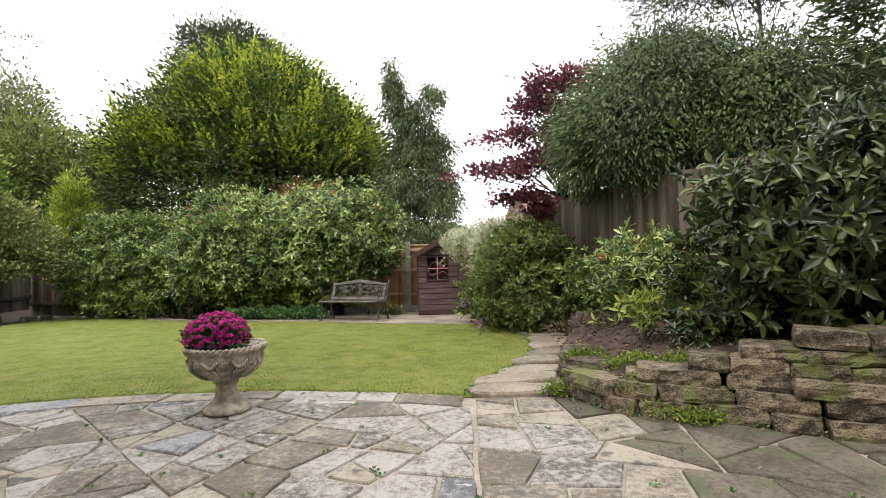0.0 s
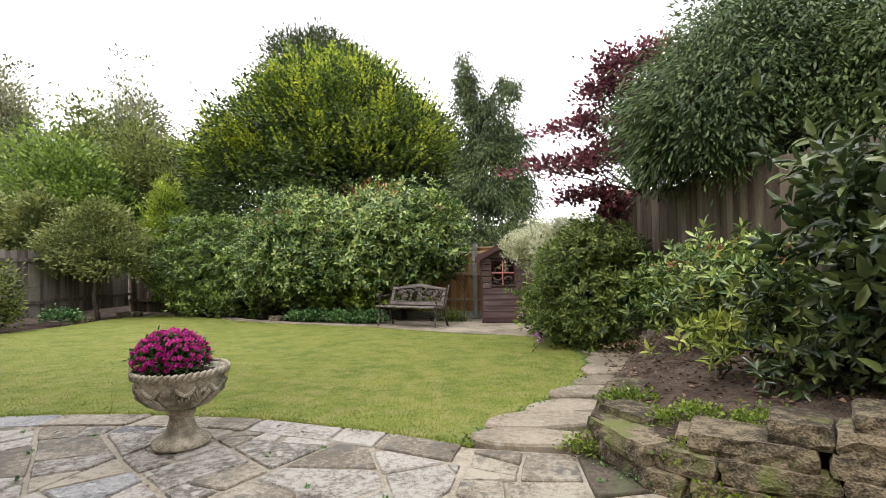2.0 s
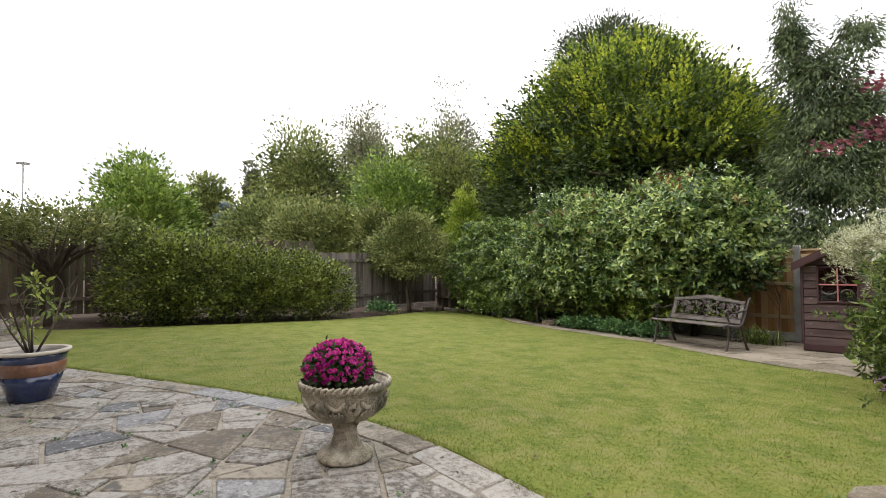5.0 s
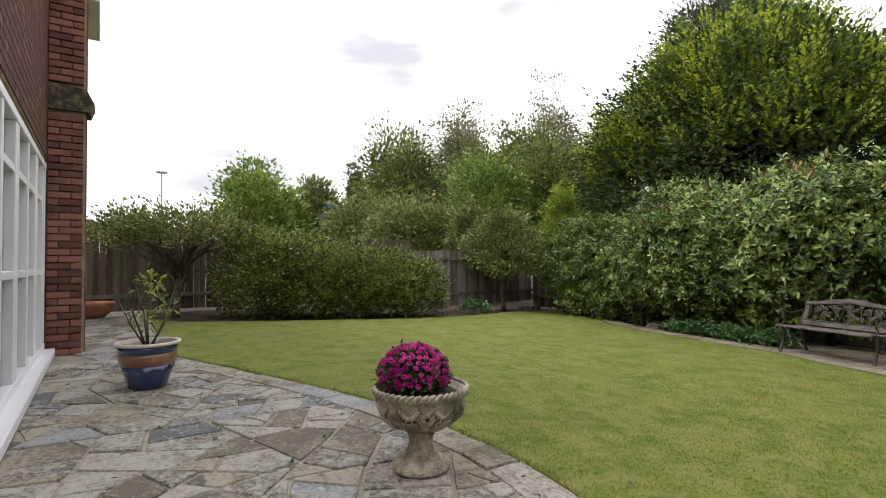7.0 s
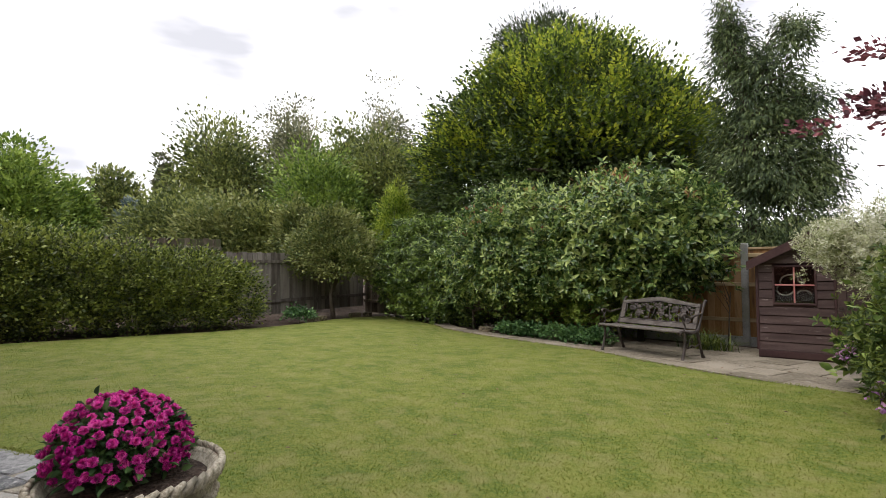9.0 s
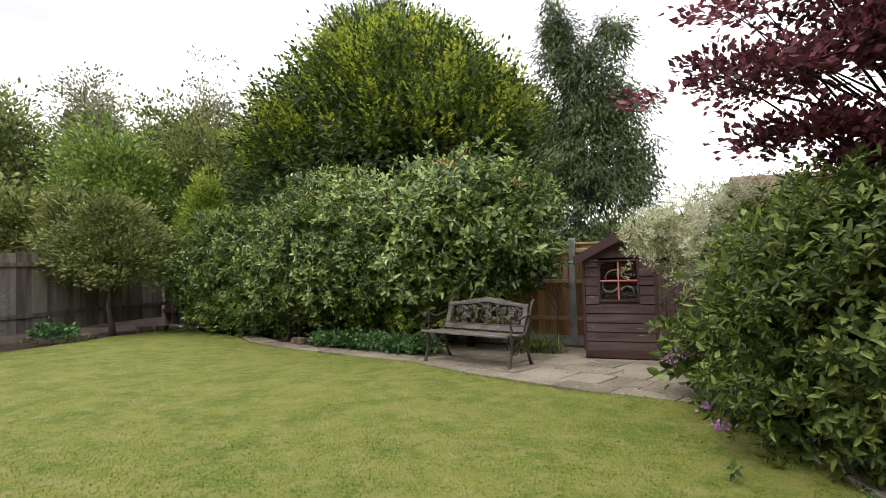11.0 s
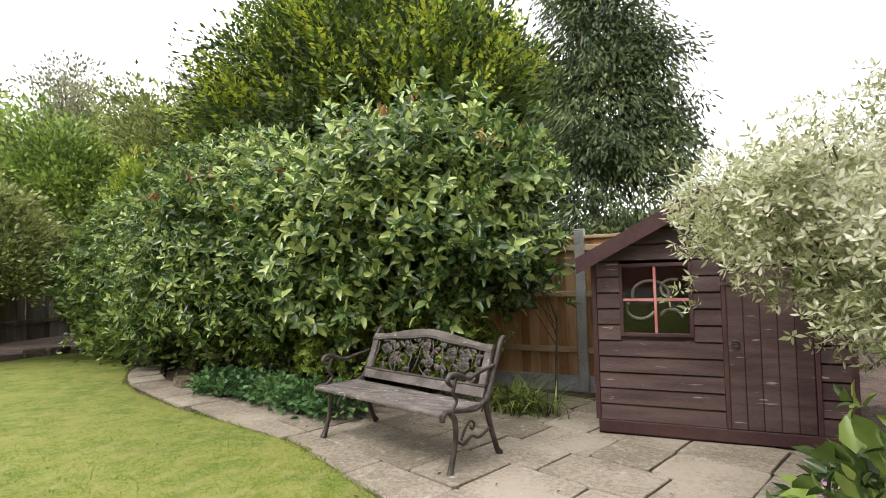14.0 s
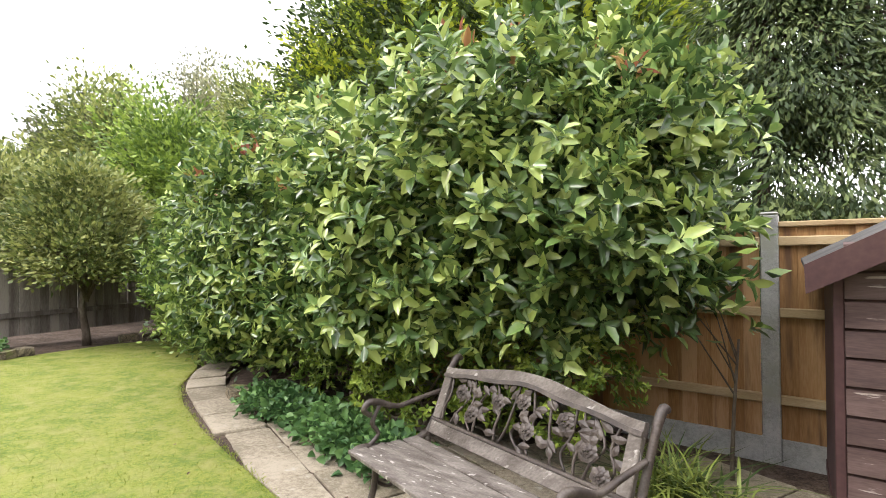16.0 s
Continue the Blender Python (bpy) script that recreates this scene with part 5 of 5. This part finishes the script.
    ("willow_tree", 55.3, 36, 2.6, 12.5, "birch", "tall feathery grey-green tree beyond the fence"),
    ("birch_tree", 45.5, 32, 2.2, 11.5, "birch", "tall airy grey-green tree beyond the fence"),
    ("hawthorn_tree", 52.3, 21, 2.1, 5.9, "backtree_green", "bushy bright green tree beyond the corner fence"),
    ("hazel_tree", 49.5, 27, 1.7, 8.8, "backtree", "rounded green tree beyond the corner fence"),
    ("ash_tree", 45.8, 22, 1.8, 6.9, "backtree", "dull green tree beyond the laurel hedge"),
    ("field_maple", 78.4, 20, 1.5, 5.2, "backtree_green", "pale green tree beyond the west fence"),
    ("holm_oak", 71.4, 42, 2.2, 8.0, "backtree", "dark rounded tree in the distance"),
    ("poplar_tree", 67.3, 36, 0.6, 8.5, "birch", "narrow tree in the distance"),
    ("blue_spruce", 69.9, 30, 0.6, 4.7, "bluespruce", "small blue spruce in the distance"),
    ("field_maple", 74.9, 30, 1.4, 5.7, "backtree_green", "light green tree in the distance"),
    ("thorn_bush", 61.5, 20, 1.9, 3.9, "apple", "reddish green shrub beyond the fence"),
    ("thorn_bush", 58.0, 19, 1.1, 3.4, "backtree", "dense green shrub beyond the fence"),
    ("thorn_bush", 54.5, 17, 0.8, 3.3, "apple", "dense shrub beyond the corner fence"),
    ("holly_tree", 41.9, 21, 1.7, 6.0, "backtree", "dark green tree beside the hornbeam"),
    ("thorn_bush", 66.2, 25, 2.6, 4.4, "backtree", "dense green shrub beyond the fence"),
    ("thorn_bush", 77.0, 23, 1.7, 3.1, "backtree_green", "bright green shrub beyond the fence"),
    ("thorn_bush", 87.9, 17, 0.9, 2.6, "backtree", "dull green shrub beyond the west fence"),
    ("laurel_bush", 31, 15.5, 2.0, 3.2, "laurel", "dark evergreen shrub behind the north fence"),
    ("laurel_bush", 24, 15.5, 2.2, 3.2, "laurel", "dark evergreen shrub behind the north fence"),
]
for nm, deg, d, w, top, mat, label in FAR_TREES:
    x, y = polar(deg, d)
    airy = mat == "birch"
    far_tree(nm, x, y, w, top, mat, label, leaf=(.0055 if airy else .0065) * d + .03, n=int((480 if airy else 520) + 90 * w), jag=.2 if airy else .14)
shrub("laurel_bush", (1.6, 15.5, 0), (1.6, 15.5, 1), .05, [(1.5, 15.5, 1.0, 1.6, .9, 1.1), (-1.2, 14.5, .9, 1.4, .8, 1.0)], 300, 24, .15, (.12, .05), "cedar", "dark evergreen shrub behind the shed")
tree("golden_maple", (-4.6, 14.6, 0), (-4.6, 14.6, 2.6), .05, [(-4.5, 14.6, 3.05, .8, .6, .42)], 120, 20, .12, (.10, .05), "photinia_red", "amber-leaved tree top behind the photinia", jag=.12)
# far wood line
v, n = None, 26000
ang = rng.uniform(-1.2, 2.4, n)
dist = rng.uniform(60, 95, n)
hgt = 3.0 + 2.2 * np.sin(ang * 7) + 1.4 * np.sin(ang * 19 + 1)
P = np.stack([-dist * np.sin(ang), dist * np.cos(ang), rng.random(n) ** .6 * np.maximum(1.6, hgt)], 1)
wood = leaf_mesh("distant_trees", P, unit(rng.normal(size=(n, 3)) + (0, 0, .5)), rng.normal(size=(n, 3)), 1.6, 1.1, M["backtree"], simple=True)
tagged(wood, "line of distant green trees", "trees", kind="stuff")

# neighbours' houses
def neighbour(name, deg, d, w, depth, eave, ridge, turn, label):
    x, y = polar(deg, d)
    ob = thing(name, x, y, 0, label, "house", turn=turn)
    beam("wall", -w / 2, w / 2, -depth / 2, depth / 2, -.1, eave, M["render_wall"], ob, "", .01)
    bm = bmesh.new()
    q = [(-depth / 2 - .4, eave - .1), (depth / 2 + .4, eave - .1), (0, ridge)]
    a = [bm.verts.new((-w / 2 - .3, y_, z_)) for y_, z_ in q]
    b = [bm.verts.new((w / 2 + .3, y_, z_)) for y_, z_ in q]
    bm.faces.new(a), bm.faces.new(b[::-1])
    for i in range(3):
        bm.faces.new((a[i], b[i], b[(i + 1) % 3], a[(i + 1) % 3]))
    part("roof", bm, M["rooftile"], ob)
    return ob


neighbour("neighbour_house", 101, 24, 9, 7, 2.7, 4.0, 5, "neighbouring bungalow with a brown tiled roof")
neighbour("outbuilding", 62.5, 22, 2.6, 3, 1.9, 2.6, 60, "small outbuilding with a pale tiled roof beyond the fence")
neighbour("outbuilding", -12, 30, 7, 6, 3.0, 5.0, 10, "red tiled roof beyond the shed")
aerial = thing("tv_aerial", *polar(86.5, 30), 0, "thin metal television aerial on a pole", "aerial")
v, f = [], []
tube(v, f, [(0, 0, 0), (0, 0, 6.2)], .03, 6)
for k in range(5):
    tube(v, f, [(-.3 + k * .15, -.25, 6.15), (-.3 + k * .15, .25, 6.15)], .015, 5)
tube(v, f, [(-.4, 0, 6.15), (.4, 0, 6.15)], .02, 5)
mesh_object("antenna", v, f, M["concrete"], aerial)

# ---- pieces: paving, walling stones, bricks, boards ----
MID = "paving"
patio_poly = [(7.5, 3.37), (7.5, -6.0), (-12.2, -6.0), (-12.2, 2.36)] + EDGE
patio = sheet("patio", patio_poly, 4.0, -.009, M["mortar"], "crazy-paved stone patio with buff mortar joints", "patio")
lines = []
for i in range(len(EDGE) - 1):
    (x0, y0), (x1, y1) = EDGE[i], EDGE[i + 1]
    d = math.hypot(x1 - x0, y1 - y0)
    lines.append((x0, y0, -(y1 - y0) / d, (x1 - x0) / d))
r = random.Random(21)
kinds = ["paving"] * 6 + ["paving_brown"] * 3 + ["paving_blue"] * 1
inner = [(a, b - .23, nx, ny) for a, b, nx, ny in lines]
for poly in crazy(inner + [(.21, 0, 1, 0)], (-5.6, .6, -.6, 3.6), .33, 5):
    slab(poly, .014, .002, M[r.choice(kinds)], patio, "paving_stone", r)
for poly in crazy([], (-10.9, -5.6, -.4, 2.34), .42, 6):
    cx = sum(p[0] for p in poly) / len(poly)
    cy = sum(p[1] for p in poly) / len(poly)
    if cx < -6.75 or cy > 1.65:
        slab(poly, .010, .002, M[r.choice(kinds)], patio, "paving_stone", r)
# edging course along the lawn
pos = 0.0
arcs = [0.0]
for i in range(len(EDGE) - 1):
    arcs.append(arcs[-1] + math.dist(EDGE[i], EDGE[i + 1]))


def edge_at(s):
    i = max(0, min(len(EDGE) - 2, int(np.searchsorted(arcs, s)) - 1))
    t = (s - arcs[i]) / (arcs[i + 1] - arcs[i])
    (x0, y0), (x1, y1) = EDGE[i], EDGE[i + 1]
    d = arcs[i + 1] - arcs[i]
    return x0 + (x1 - x0) * t, y0 + (y1 - y0) * t, (y1 - y0) / d, -(x1 - x0) / d


while pos < arcs[-1] - .15:
    w = r.uniform(.28, .62)
    e = min(pos + w, arcs[-1])
    a, b = edge_at(pos), edge_at(e)
    sk = r.uniform(-.06, .06)
    slab([(a[0], a[1]), (b[0], b[1]), (b[0] + b[2] * .22 + sk, b[1] + b[3] * .22), (a[0] + a[2] * .22 + sk, a[1] + a[3] * .22)][::-1], .006, .0, M[r.choice(kinds)], patio, "paving_stone", r)
    pos = e
for poly in crazy([], (.22, 1.9, -.6, 3.34), .36, 15):
    cx = sum(p[0] for p in poly) / len(poly)
    # stones right of x = 1 take the colour with tree shade in it
    slab(poly, .012, .002, M["paving_shaded" if cx > 1.0 else r.choice(["paving", "paving_brown"])], patio, "paving_stone", r)
# larger flags on the right of the patio, tree shade painted into their colour
for poly in crazy([], (1.91, 4.6, -.6, 2.75), .5, 9):
    slab(poly, .008, .002, M["paving_shaded"], patio, "paving_stone", r)

# stepping stones up the side of the lawn
steps = structure(thing("stepping_path", 0, 0, 0, "path of large flat stepping stones beside the lawn", "path"), "", "path")
spine_l = [(.20, 3.38), (.26, 3.62), (.42, 4.0), (.60, 4.42), (.76, 4.82), (.88, 5.3), (.93, 5.9), (.92, 6.5), (.86, 7.2), (.74, 7.75)]
spine_r = [(.74, 3.36), (.85, 3.70), (.92, 4.10), (1.03, 4.5), (1.17, 4.95), (1.36, 5.45), (1.46, 5.95), (1.50, 6.35), (1.25, 7.2), (1.0, 7.75)]
for i in range(len(spine_l) - 1):
    a, b, c, d = spine_l[i], spine_r[i], spine_r[i + 1], spine_l[i + 1]
    bow = .05
    w = math.dist(a, b)
    lx, ly = (a[0] - b[0]) / w, (a[1] - b[1]) / w
    o = r.uniform(.02, .09) if i < 6 else 0
    a2, d2 = (a[0] + lx * o, a[1] + ly * o), (d[0] + lx * o, d[1] + ly * o)
    m1 = ((a2[0] + d2[0]) / 2 + lx * .05, (a2[1] + d2[1]) / 2 + ly * .05)
    q1 = (a2[0] * .8 + b[0] * .2, a2[1] * .8 + b[1] * .2 - .012)
    q2 = (d2[0] * .8 + c[0] * .2, d2[1] * .8 + c[1] * .2 + .012)
    a3, d3 = (a2[0] * .85 + d2[0] * .15, a2[1] * .85 + d2[1] * .15), (d2[0] * .85 + a2[0] * .15, d2[1] * .85 + a2[1] * .15)
    b2, c2 = (b[0] * .82 + c[0] * .18, b[1] * .82 + c[1] * .18), (c[0] * .82 + b[0] * .18, c[1] * .82 + b[1] * .18)
    slab([a3, q1, ((a[0] + b[0]) / 2, (a[1] + b[1]) / 2 - .01), b2, c2, ((c[0] + d[0]) / 2, (c[1] + d[1]) / 2 + .01), q2, d3, m1], .034, .022 + r.uniform(-.006, .008), M["flag"], steps, "stepping_stone", r, thick=.06, bevel=.014)
for i in range(len(spine_r) - 2):      # kerb stones at the foot of the bed
    a, b = spine_r[i], spine_r[i + 1]
    nx, ny = (b[1] - a[1]), -(b[0] - a[0])
    d = math.hypot(nx, ny)
    slab([a, (a[0] + nx / d * .17, a[1] + ny / d * .17), (b[0] + nx / d * .17, b[1] + ny / d * .17), b], .010, .10 + .04 * (i % 2), M["wallstone"], steps, "kerb_stone", r, thick=.16, bevel=.02)

# paving by the shed
pad_poly = [(1.25, 8.2), (1.25, 11.75), (-4.2, 11.75), (-4.2, 10.15), (-5.6, 10.55), (-6.6, 11.3)] + PADEDGE[::-1] + [(.4, 8.3)]
pad = sheet("shed_paving", pad_poly, .8, -.014, M["soil"], "rectangular flagstone paving around the bench and shed", "paving")
ang = radians(20)
ux, uy = math.cos(ang), -math.sin(ang)
vx, vy = math.sin(ang), math.cos(ang)
r = random.Random(31)
ox, oy = -4.6, 8.2
row = 0.0
while row < 4.4:
    h = r.choice((.32, .42, .5))
    c = -1.8 + r.uniform(0, .3)
    while c < 7.0:
        w = r.choice((.38, .52, .62))
        q = [(c, row), (c + w, row), (c + w, row + h), (c, row + h)]
        poly = [(ox + ux * s + vx * t, oy + uy * s + vy * t) for s, t in q]
        cut = poly
        cxm, cym = sum(p[0] for p in poly) / 4, sum(p[1] for p in poly) / 4
        if inside(pad_poly, cxm, cym):
            for i in range(len(PADEDGE) - 1):     # trim against the lawn's rim
                (x0, y0), (x1, y1) = PADEDGE[i], PADEDGE[i + 1]
                if min(x0, x1) - .35 < cxm < max(x0, x1) + .35 and len(cut) >= 3:
                    d = math.hypot(x1 - x0, y1 - y0)
                    cut = clip(cut, x0, y0, -(y1 - y0) / d, (x1 - x0) / d) if cym > 8 else cut
            if len(cut) >= 3 and not (cxm > -.7 and cxm < .7 and cym > 10.7) and cym < 11.4:
                slab(cut, .008, .0, M["flag"], pad, "flagstone", r, thick=.04, bevel=.005)
        c += w
    row += h
# narrow path of broken flags in front of the shrubs
pts = [(-4.3, 9.78), (-4.8, 9.95), (-5.3, 10.12), (-5.8, 10.3), (-6.2, 10.52), (-6.6, 10.8), (-6.95, 11.15)]
for i in range(len(pts) - 1):
    (x0, y0), (x1, y1) = pts[i], pts[i + 1]
    slab([(x0, y0), (x1, y1), (x1 + .14, y1 + .36), (x0 + .12, y0 + .36)], .012, .006, M["flag"], pad, "flagstone", r)


def rock(parent, x, y, z, L_, D_, H_, turn, seed, mat="wallstone", name="stone"):
    """A squarish quarried stone with worn corners."""
    rr = random.Random(seed)
    bm = bmesh.new()
    pts = {}
    N = (7 if L_ > .3 else 5, 3, 3)
    for i in range(N[0] + 1):
        for j in range(N[1] + 1):
            for k in range(N[2] + 1):
                u, v_, w_ = 2 * i / N[0] - 1, 2 * j / N[1] - 1, 2 * k / N[2] - 1
                rim_ = (abs(u) == 1) + (abs(v_) == 1) + (abs(w_) == 1)
                if rim_ == 0:
                    continue
                s = 1 - .010 * (rim_ - 1) * (rim_ + .5)
                q = Vector((u * 1.3 + seed * 9, v_ * 1.7, w_ * 2))
                e = noise.noise_vector(q) * .11 + noise.noise_vector(q * 3.3) * .10
                pts[i, j, k] = bm.verts.new((L_ / 2 * (u * s) + D_ * e.x * .25, D_ / 2 * (v_ * s + e.y * .9 + rr.uniform(-.03, .03)), H_ / 2 * (w_ * (s - .012 * (rim_ - 1)) + e.z + rr.uniform(-.03, .03))))
    for ax in range(3):
        o1, o2 = (ax + 1) % 3, (ax + 2) % 3
        for side in (0, N[ax]):
            for a in range(N[o1]):
                for b in range(N[o2]):
                    q = []
                    for da, db in ((0, 0), (1, 0), (1, 1), (0, 1)):
                        key = [0, 0, 0]
                        key[ax], key[o1], key[o2] = side, a + da, b + db
                        q.append(pts[tuple(key)])
                    bm.faces.new(q)
    ob = part(name, bm, M[mat], parent, smooth=False)
    ob.matrix_basis = pose(x, y, z, rr.uniform(-2, 2), rr.uniform(-2, 2), turn)
    return ob


wall = structure(thing("stone_wall", 0, 0, 0, "low dry-stone retaining wall of rough sandstone round the raised bed", "wall"), "", "wall")
WL = [(.80, 3.38), (.96, 3.09), (1.19, 2.92), (1.46, 2.84), (1.70, 2.71), (1.95, 2.57), (2.3, 2.45), (2.8, 2.38), (3.5, 2.22), (4.2, 2.05)]
acc = [0.0]
for i in range(len(WL) - 1):
    acc.append(acc[-1] + math.dist(WL[i], WL[i + 1]))


def wl_at(s):
    i = max(0, min(len(WL) - 2, int(np.searchsorted(acc, s)) - 1))
    t = (s - acc[i]) / (acc[i + 1] - acc[i])
    (x0, y0), (x1, y1) = WL[i], WL[i + 1]
    return x0 + (x1 - x0) * t, y0 + (y1 - y0) * t, math.degrees(math.atan2(y1 - y0, x1 - x0))


r = random.Random(17)
rows = [(0, .10, 0), (.095, .095, 0), (.185, .08, .55), (.26, .085, .8), (.34, .075, 1.05), (.41, .10, 1.3)]
for k, (z, h, start) in enumerate(rows):
    s = start + (0 if start else r.uniform(-.05, 0))
    while s < acc[-1]:
        w = r.uniform(.16, .44)
        if k == 5:
            w = r.uniform(.26, .42)
        x, y, tn = wl_at(min(max(s + w / 2, 0), acc[-1]))
        nx, ny = -math.sin(radians(tn)), math.cos(radians(tn))
        off = .10 + .02 * k + r.uniform(-.018, .018)
        rock(wall, x + nx * off, y + ny * off, .38 + z + h / 2 - .01, w - .004, .24 + r.uniform(0, .06), h + r.uniform(-.008, .012), tn + r.uniform(-4, 4), r.random())
        s += w
for x, y, z, L_, D_, H_, tn in ((.94, 3.40, .545, .30, .22, .09, -45), (.88, 3.72, .52, .27, .20, .09, 80), (.97, 4.0, .52, .30, .22, .09, 75), (1.19, 3.10, .555, .26, .22, .08, -15)):
    rock(wall, x + .08, y + .05, z, L_, D_, H_, tn, x * 7)
for k, (x, y) in enumerate(((-9.25, 9.85), (-9.15, 9.6), (-9.75, 11.3), (-9.6, 11.6), (-5.1, 10.45))):
    o = rock(None, x, y, g(x, y) + .04, .26, .18, .12, k * 40, k, name="rock")
    tagged(o, "grey garden rock lying on the soil", "rock", "garden rocks")

# bricks of the house
r = random.Random(2)
brick_meshes = {}
for Lb in (.215, .1025):
    me = bpy.data.meshes.new("brick")
    bm = box(bmesh.new(), 0, Lb, -.05, .008, 0, .068, .003)
    bm.to_mesh(me)
    bm.free()
    me.materials.append(M["brick"])
    brick_meshes[Lb] = me


def lay(u0, u1, z0, z1, m, parent, flip=False):
    z, row_ = z0, 0
    while z < z1:
        u = u0
        order = [.215, .1025] if row_ % 2 == 0 else [.1025, .215]
        k = 0
        while u < u1 - .06:
            Lb = order[k % 2]
            k += 1
            if u + Lb > u1 + .01:
                Lb = .1025
            if u + Lb > u1 + .02:
                break
            ob = new("brick", brick_meshes[Lb])
            ob.parent = parent
            ob.matrix_basis = m @ pose(u, r.uniform(-.0015, .0015), z)
            u += Lb + .0105
        z += COURSE
        row_ += 1


# the buttress: its narrow end faces along the wall; the long face looks back at the garden
lay(0.0, .345, .0, 2.74, pose(-.004, .005, 0, 0, 0, 90) @ pose(0, -.0, 0), house)
lay(00.0, .345, 3.12, 5.3, pose(-.004, .005, 0, 0, 0, 90), house)
bm = bmesh.new()
z, row_ = .0, 0
while z < 5.3:                        # the narrow face and the wall by the window, joined
    box(bm, -.335, -.235 if row_ % 2 else -.12, .34, .362, z, z + .068)
    box(bm, -.225 if row_ % 2 else -.11, -.015, .34, .362, z, z + .068)
    if z < 2.2:
        box(bm, .004 if row_ % 2 else .0, .15, -.05, .0, z, z + .068)
    z += COURSE
    row_ += 1
z = 2.24
row_ = 0
while z < 5.3:
    u = .0 if row_ % 2 else -.0
    k = row_
    while u < 3.8:
        Lb = (.215, .1025)[k % 2]
        k += 1
        box(bm, u, u + Lb, -.05, .0, z, z + .068)
        u += Lb + .0105
    z += COURSE
    row_ += 1
tagged(part("brickwork", bm, M["brick"], house, "red brick courses"), kind="stuff")

# boards of the fences
board_meshes = {}
r = random.Random(6)
for ob, length, height, board, thick, uneven, mat in FENCES:
    n = int(length / board)
    for i in range(n):
        v_ = i % 3
        key = (mat.name, height, board, v_)
        if key not in board_meshes:
            me = bpy.data.meshes.new("board")
            bm = box(bmesh.new(), 0, board * (.97, 1.0, .94)[v_], -.012, .008, .02, height + (0, .012, -.008)[v_], .003)
            bm.to_mesh(me)
            bm.free()
            me.materials.append(mat)
            board_meshes[key] = me
        b = new("board", board_meshes[key])
        b.parent = ob
        b.matrix_basis = pose(i * board, -.004 * (i % 2), 0, 0, 0, 1.2)
me = bpy.data.meshes.new("board")
bm = box(bmesh.new(), 0, .098, -.009, .006, .13, 1.50, .003)
bm.to_mesh(me)
bm.free()
me.materials.append(M["newfence"])
for p in panels:
    for i in range(19):
        b = new("board", me)
        b.parent = p
        b.matrix_basis = pose(i * .0968, .0 + .005 * (i % 2), 0, 0, 0, 2)

# weeds at the foot of the wall and in the joints
weeds = []
r = random.Random(77)
for k in range(46):
    s_ = r.uniform(0, acc[-1] - .8)
    x, y, tn = wl_at(s_)
    weeds.append((x + r.uniform(-.03, .03) + math.sin(radians(tn)) * .02, y - .01 + r.uniform(-.03, .01), r.uniform(.012, .04)))
for k in range(70):
    x, y = r.uniform(-4.5, 2.0), r.uniform(.8, 3.2)
    weeds.append((x, y, .010))
for k in range(60):
    i = r.randrange(len(spine_l) - 1)
    t = r.random()
    weeds.append((spine_l[i][0] + (spine_l[i + 1][0] - spine_l[i][0]) * t - .02, spine_l[i][1] + (spine_l[i + 1][1] - spine_l[i][1]) * t, .02))
P, A_ = [], []
for x, y, s_ in weeds:
    for _ in range(9):
        P.append((x + r.gauss(0, s_), y + r.gauss(0, s_), ground_z(x, y) + .004 + r.uniform(0, s_)))
        A_.append((r.gauss(0, 1), r.gauss(0, 1), r.uniform(.1, 1)))
P, A_ = np.array(P), np.array(A_)
w_ = leaf_mesh("weeds", P, A_, rng.normal(size=P.shape) + (0, 0, 1.0), .018, .012, M["geranium"], simple=True)
tagged(w_, "tiny green weeds between the stones", "weeds", kind="stuff")

# fallen leaves and bark bits
n = 900
lx, ly = rng.uniform(1.0, 2.2, n), rng.uniform(3.3, 6.0, n)
P = np.stack([lx, ly, [bed_z(a, b) + .02 for a, b in zip(lx, ly)]], 1)
lit = leaf_mesh("leaf_litter", P, rng.normal(size=(n, 3)) * (1, 1, .2), np.tile((0, 0, 1.0), (n, 1)) + rng.normal(size=(n, 3)) * .3, .035, .018, M["litter"])
tagged(lit, "dry brown leaf litter on the raised bed", "leaf litter", kind="stuff")
n = 160
lx, ly = rng.uniform(-5, 1.5, n), rng.uniform(0, 10.5, n)
P = np.stack([lx, ly, [g(a, b) + .012 for a, b in zip(lx, ly)]], 1)
lit = leaf_mesh("fallen_leaves", P, rng.normal(size=(n, 3)) * (1, 1, .1), np.tile((0, 0, 1.0), (n, 1)) + rng.normal(size=(n, 3)) * .2, .03, .016, M["litter"])
tagged(lit, "a few fallen leaves on the ground", "fallen leaves", kind="stuff")
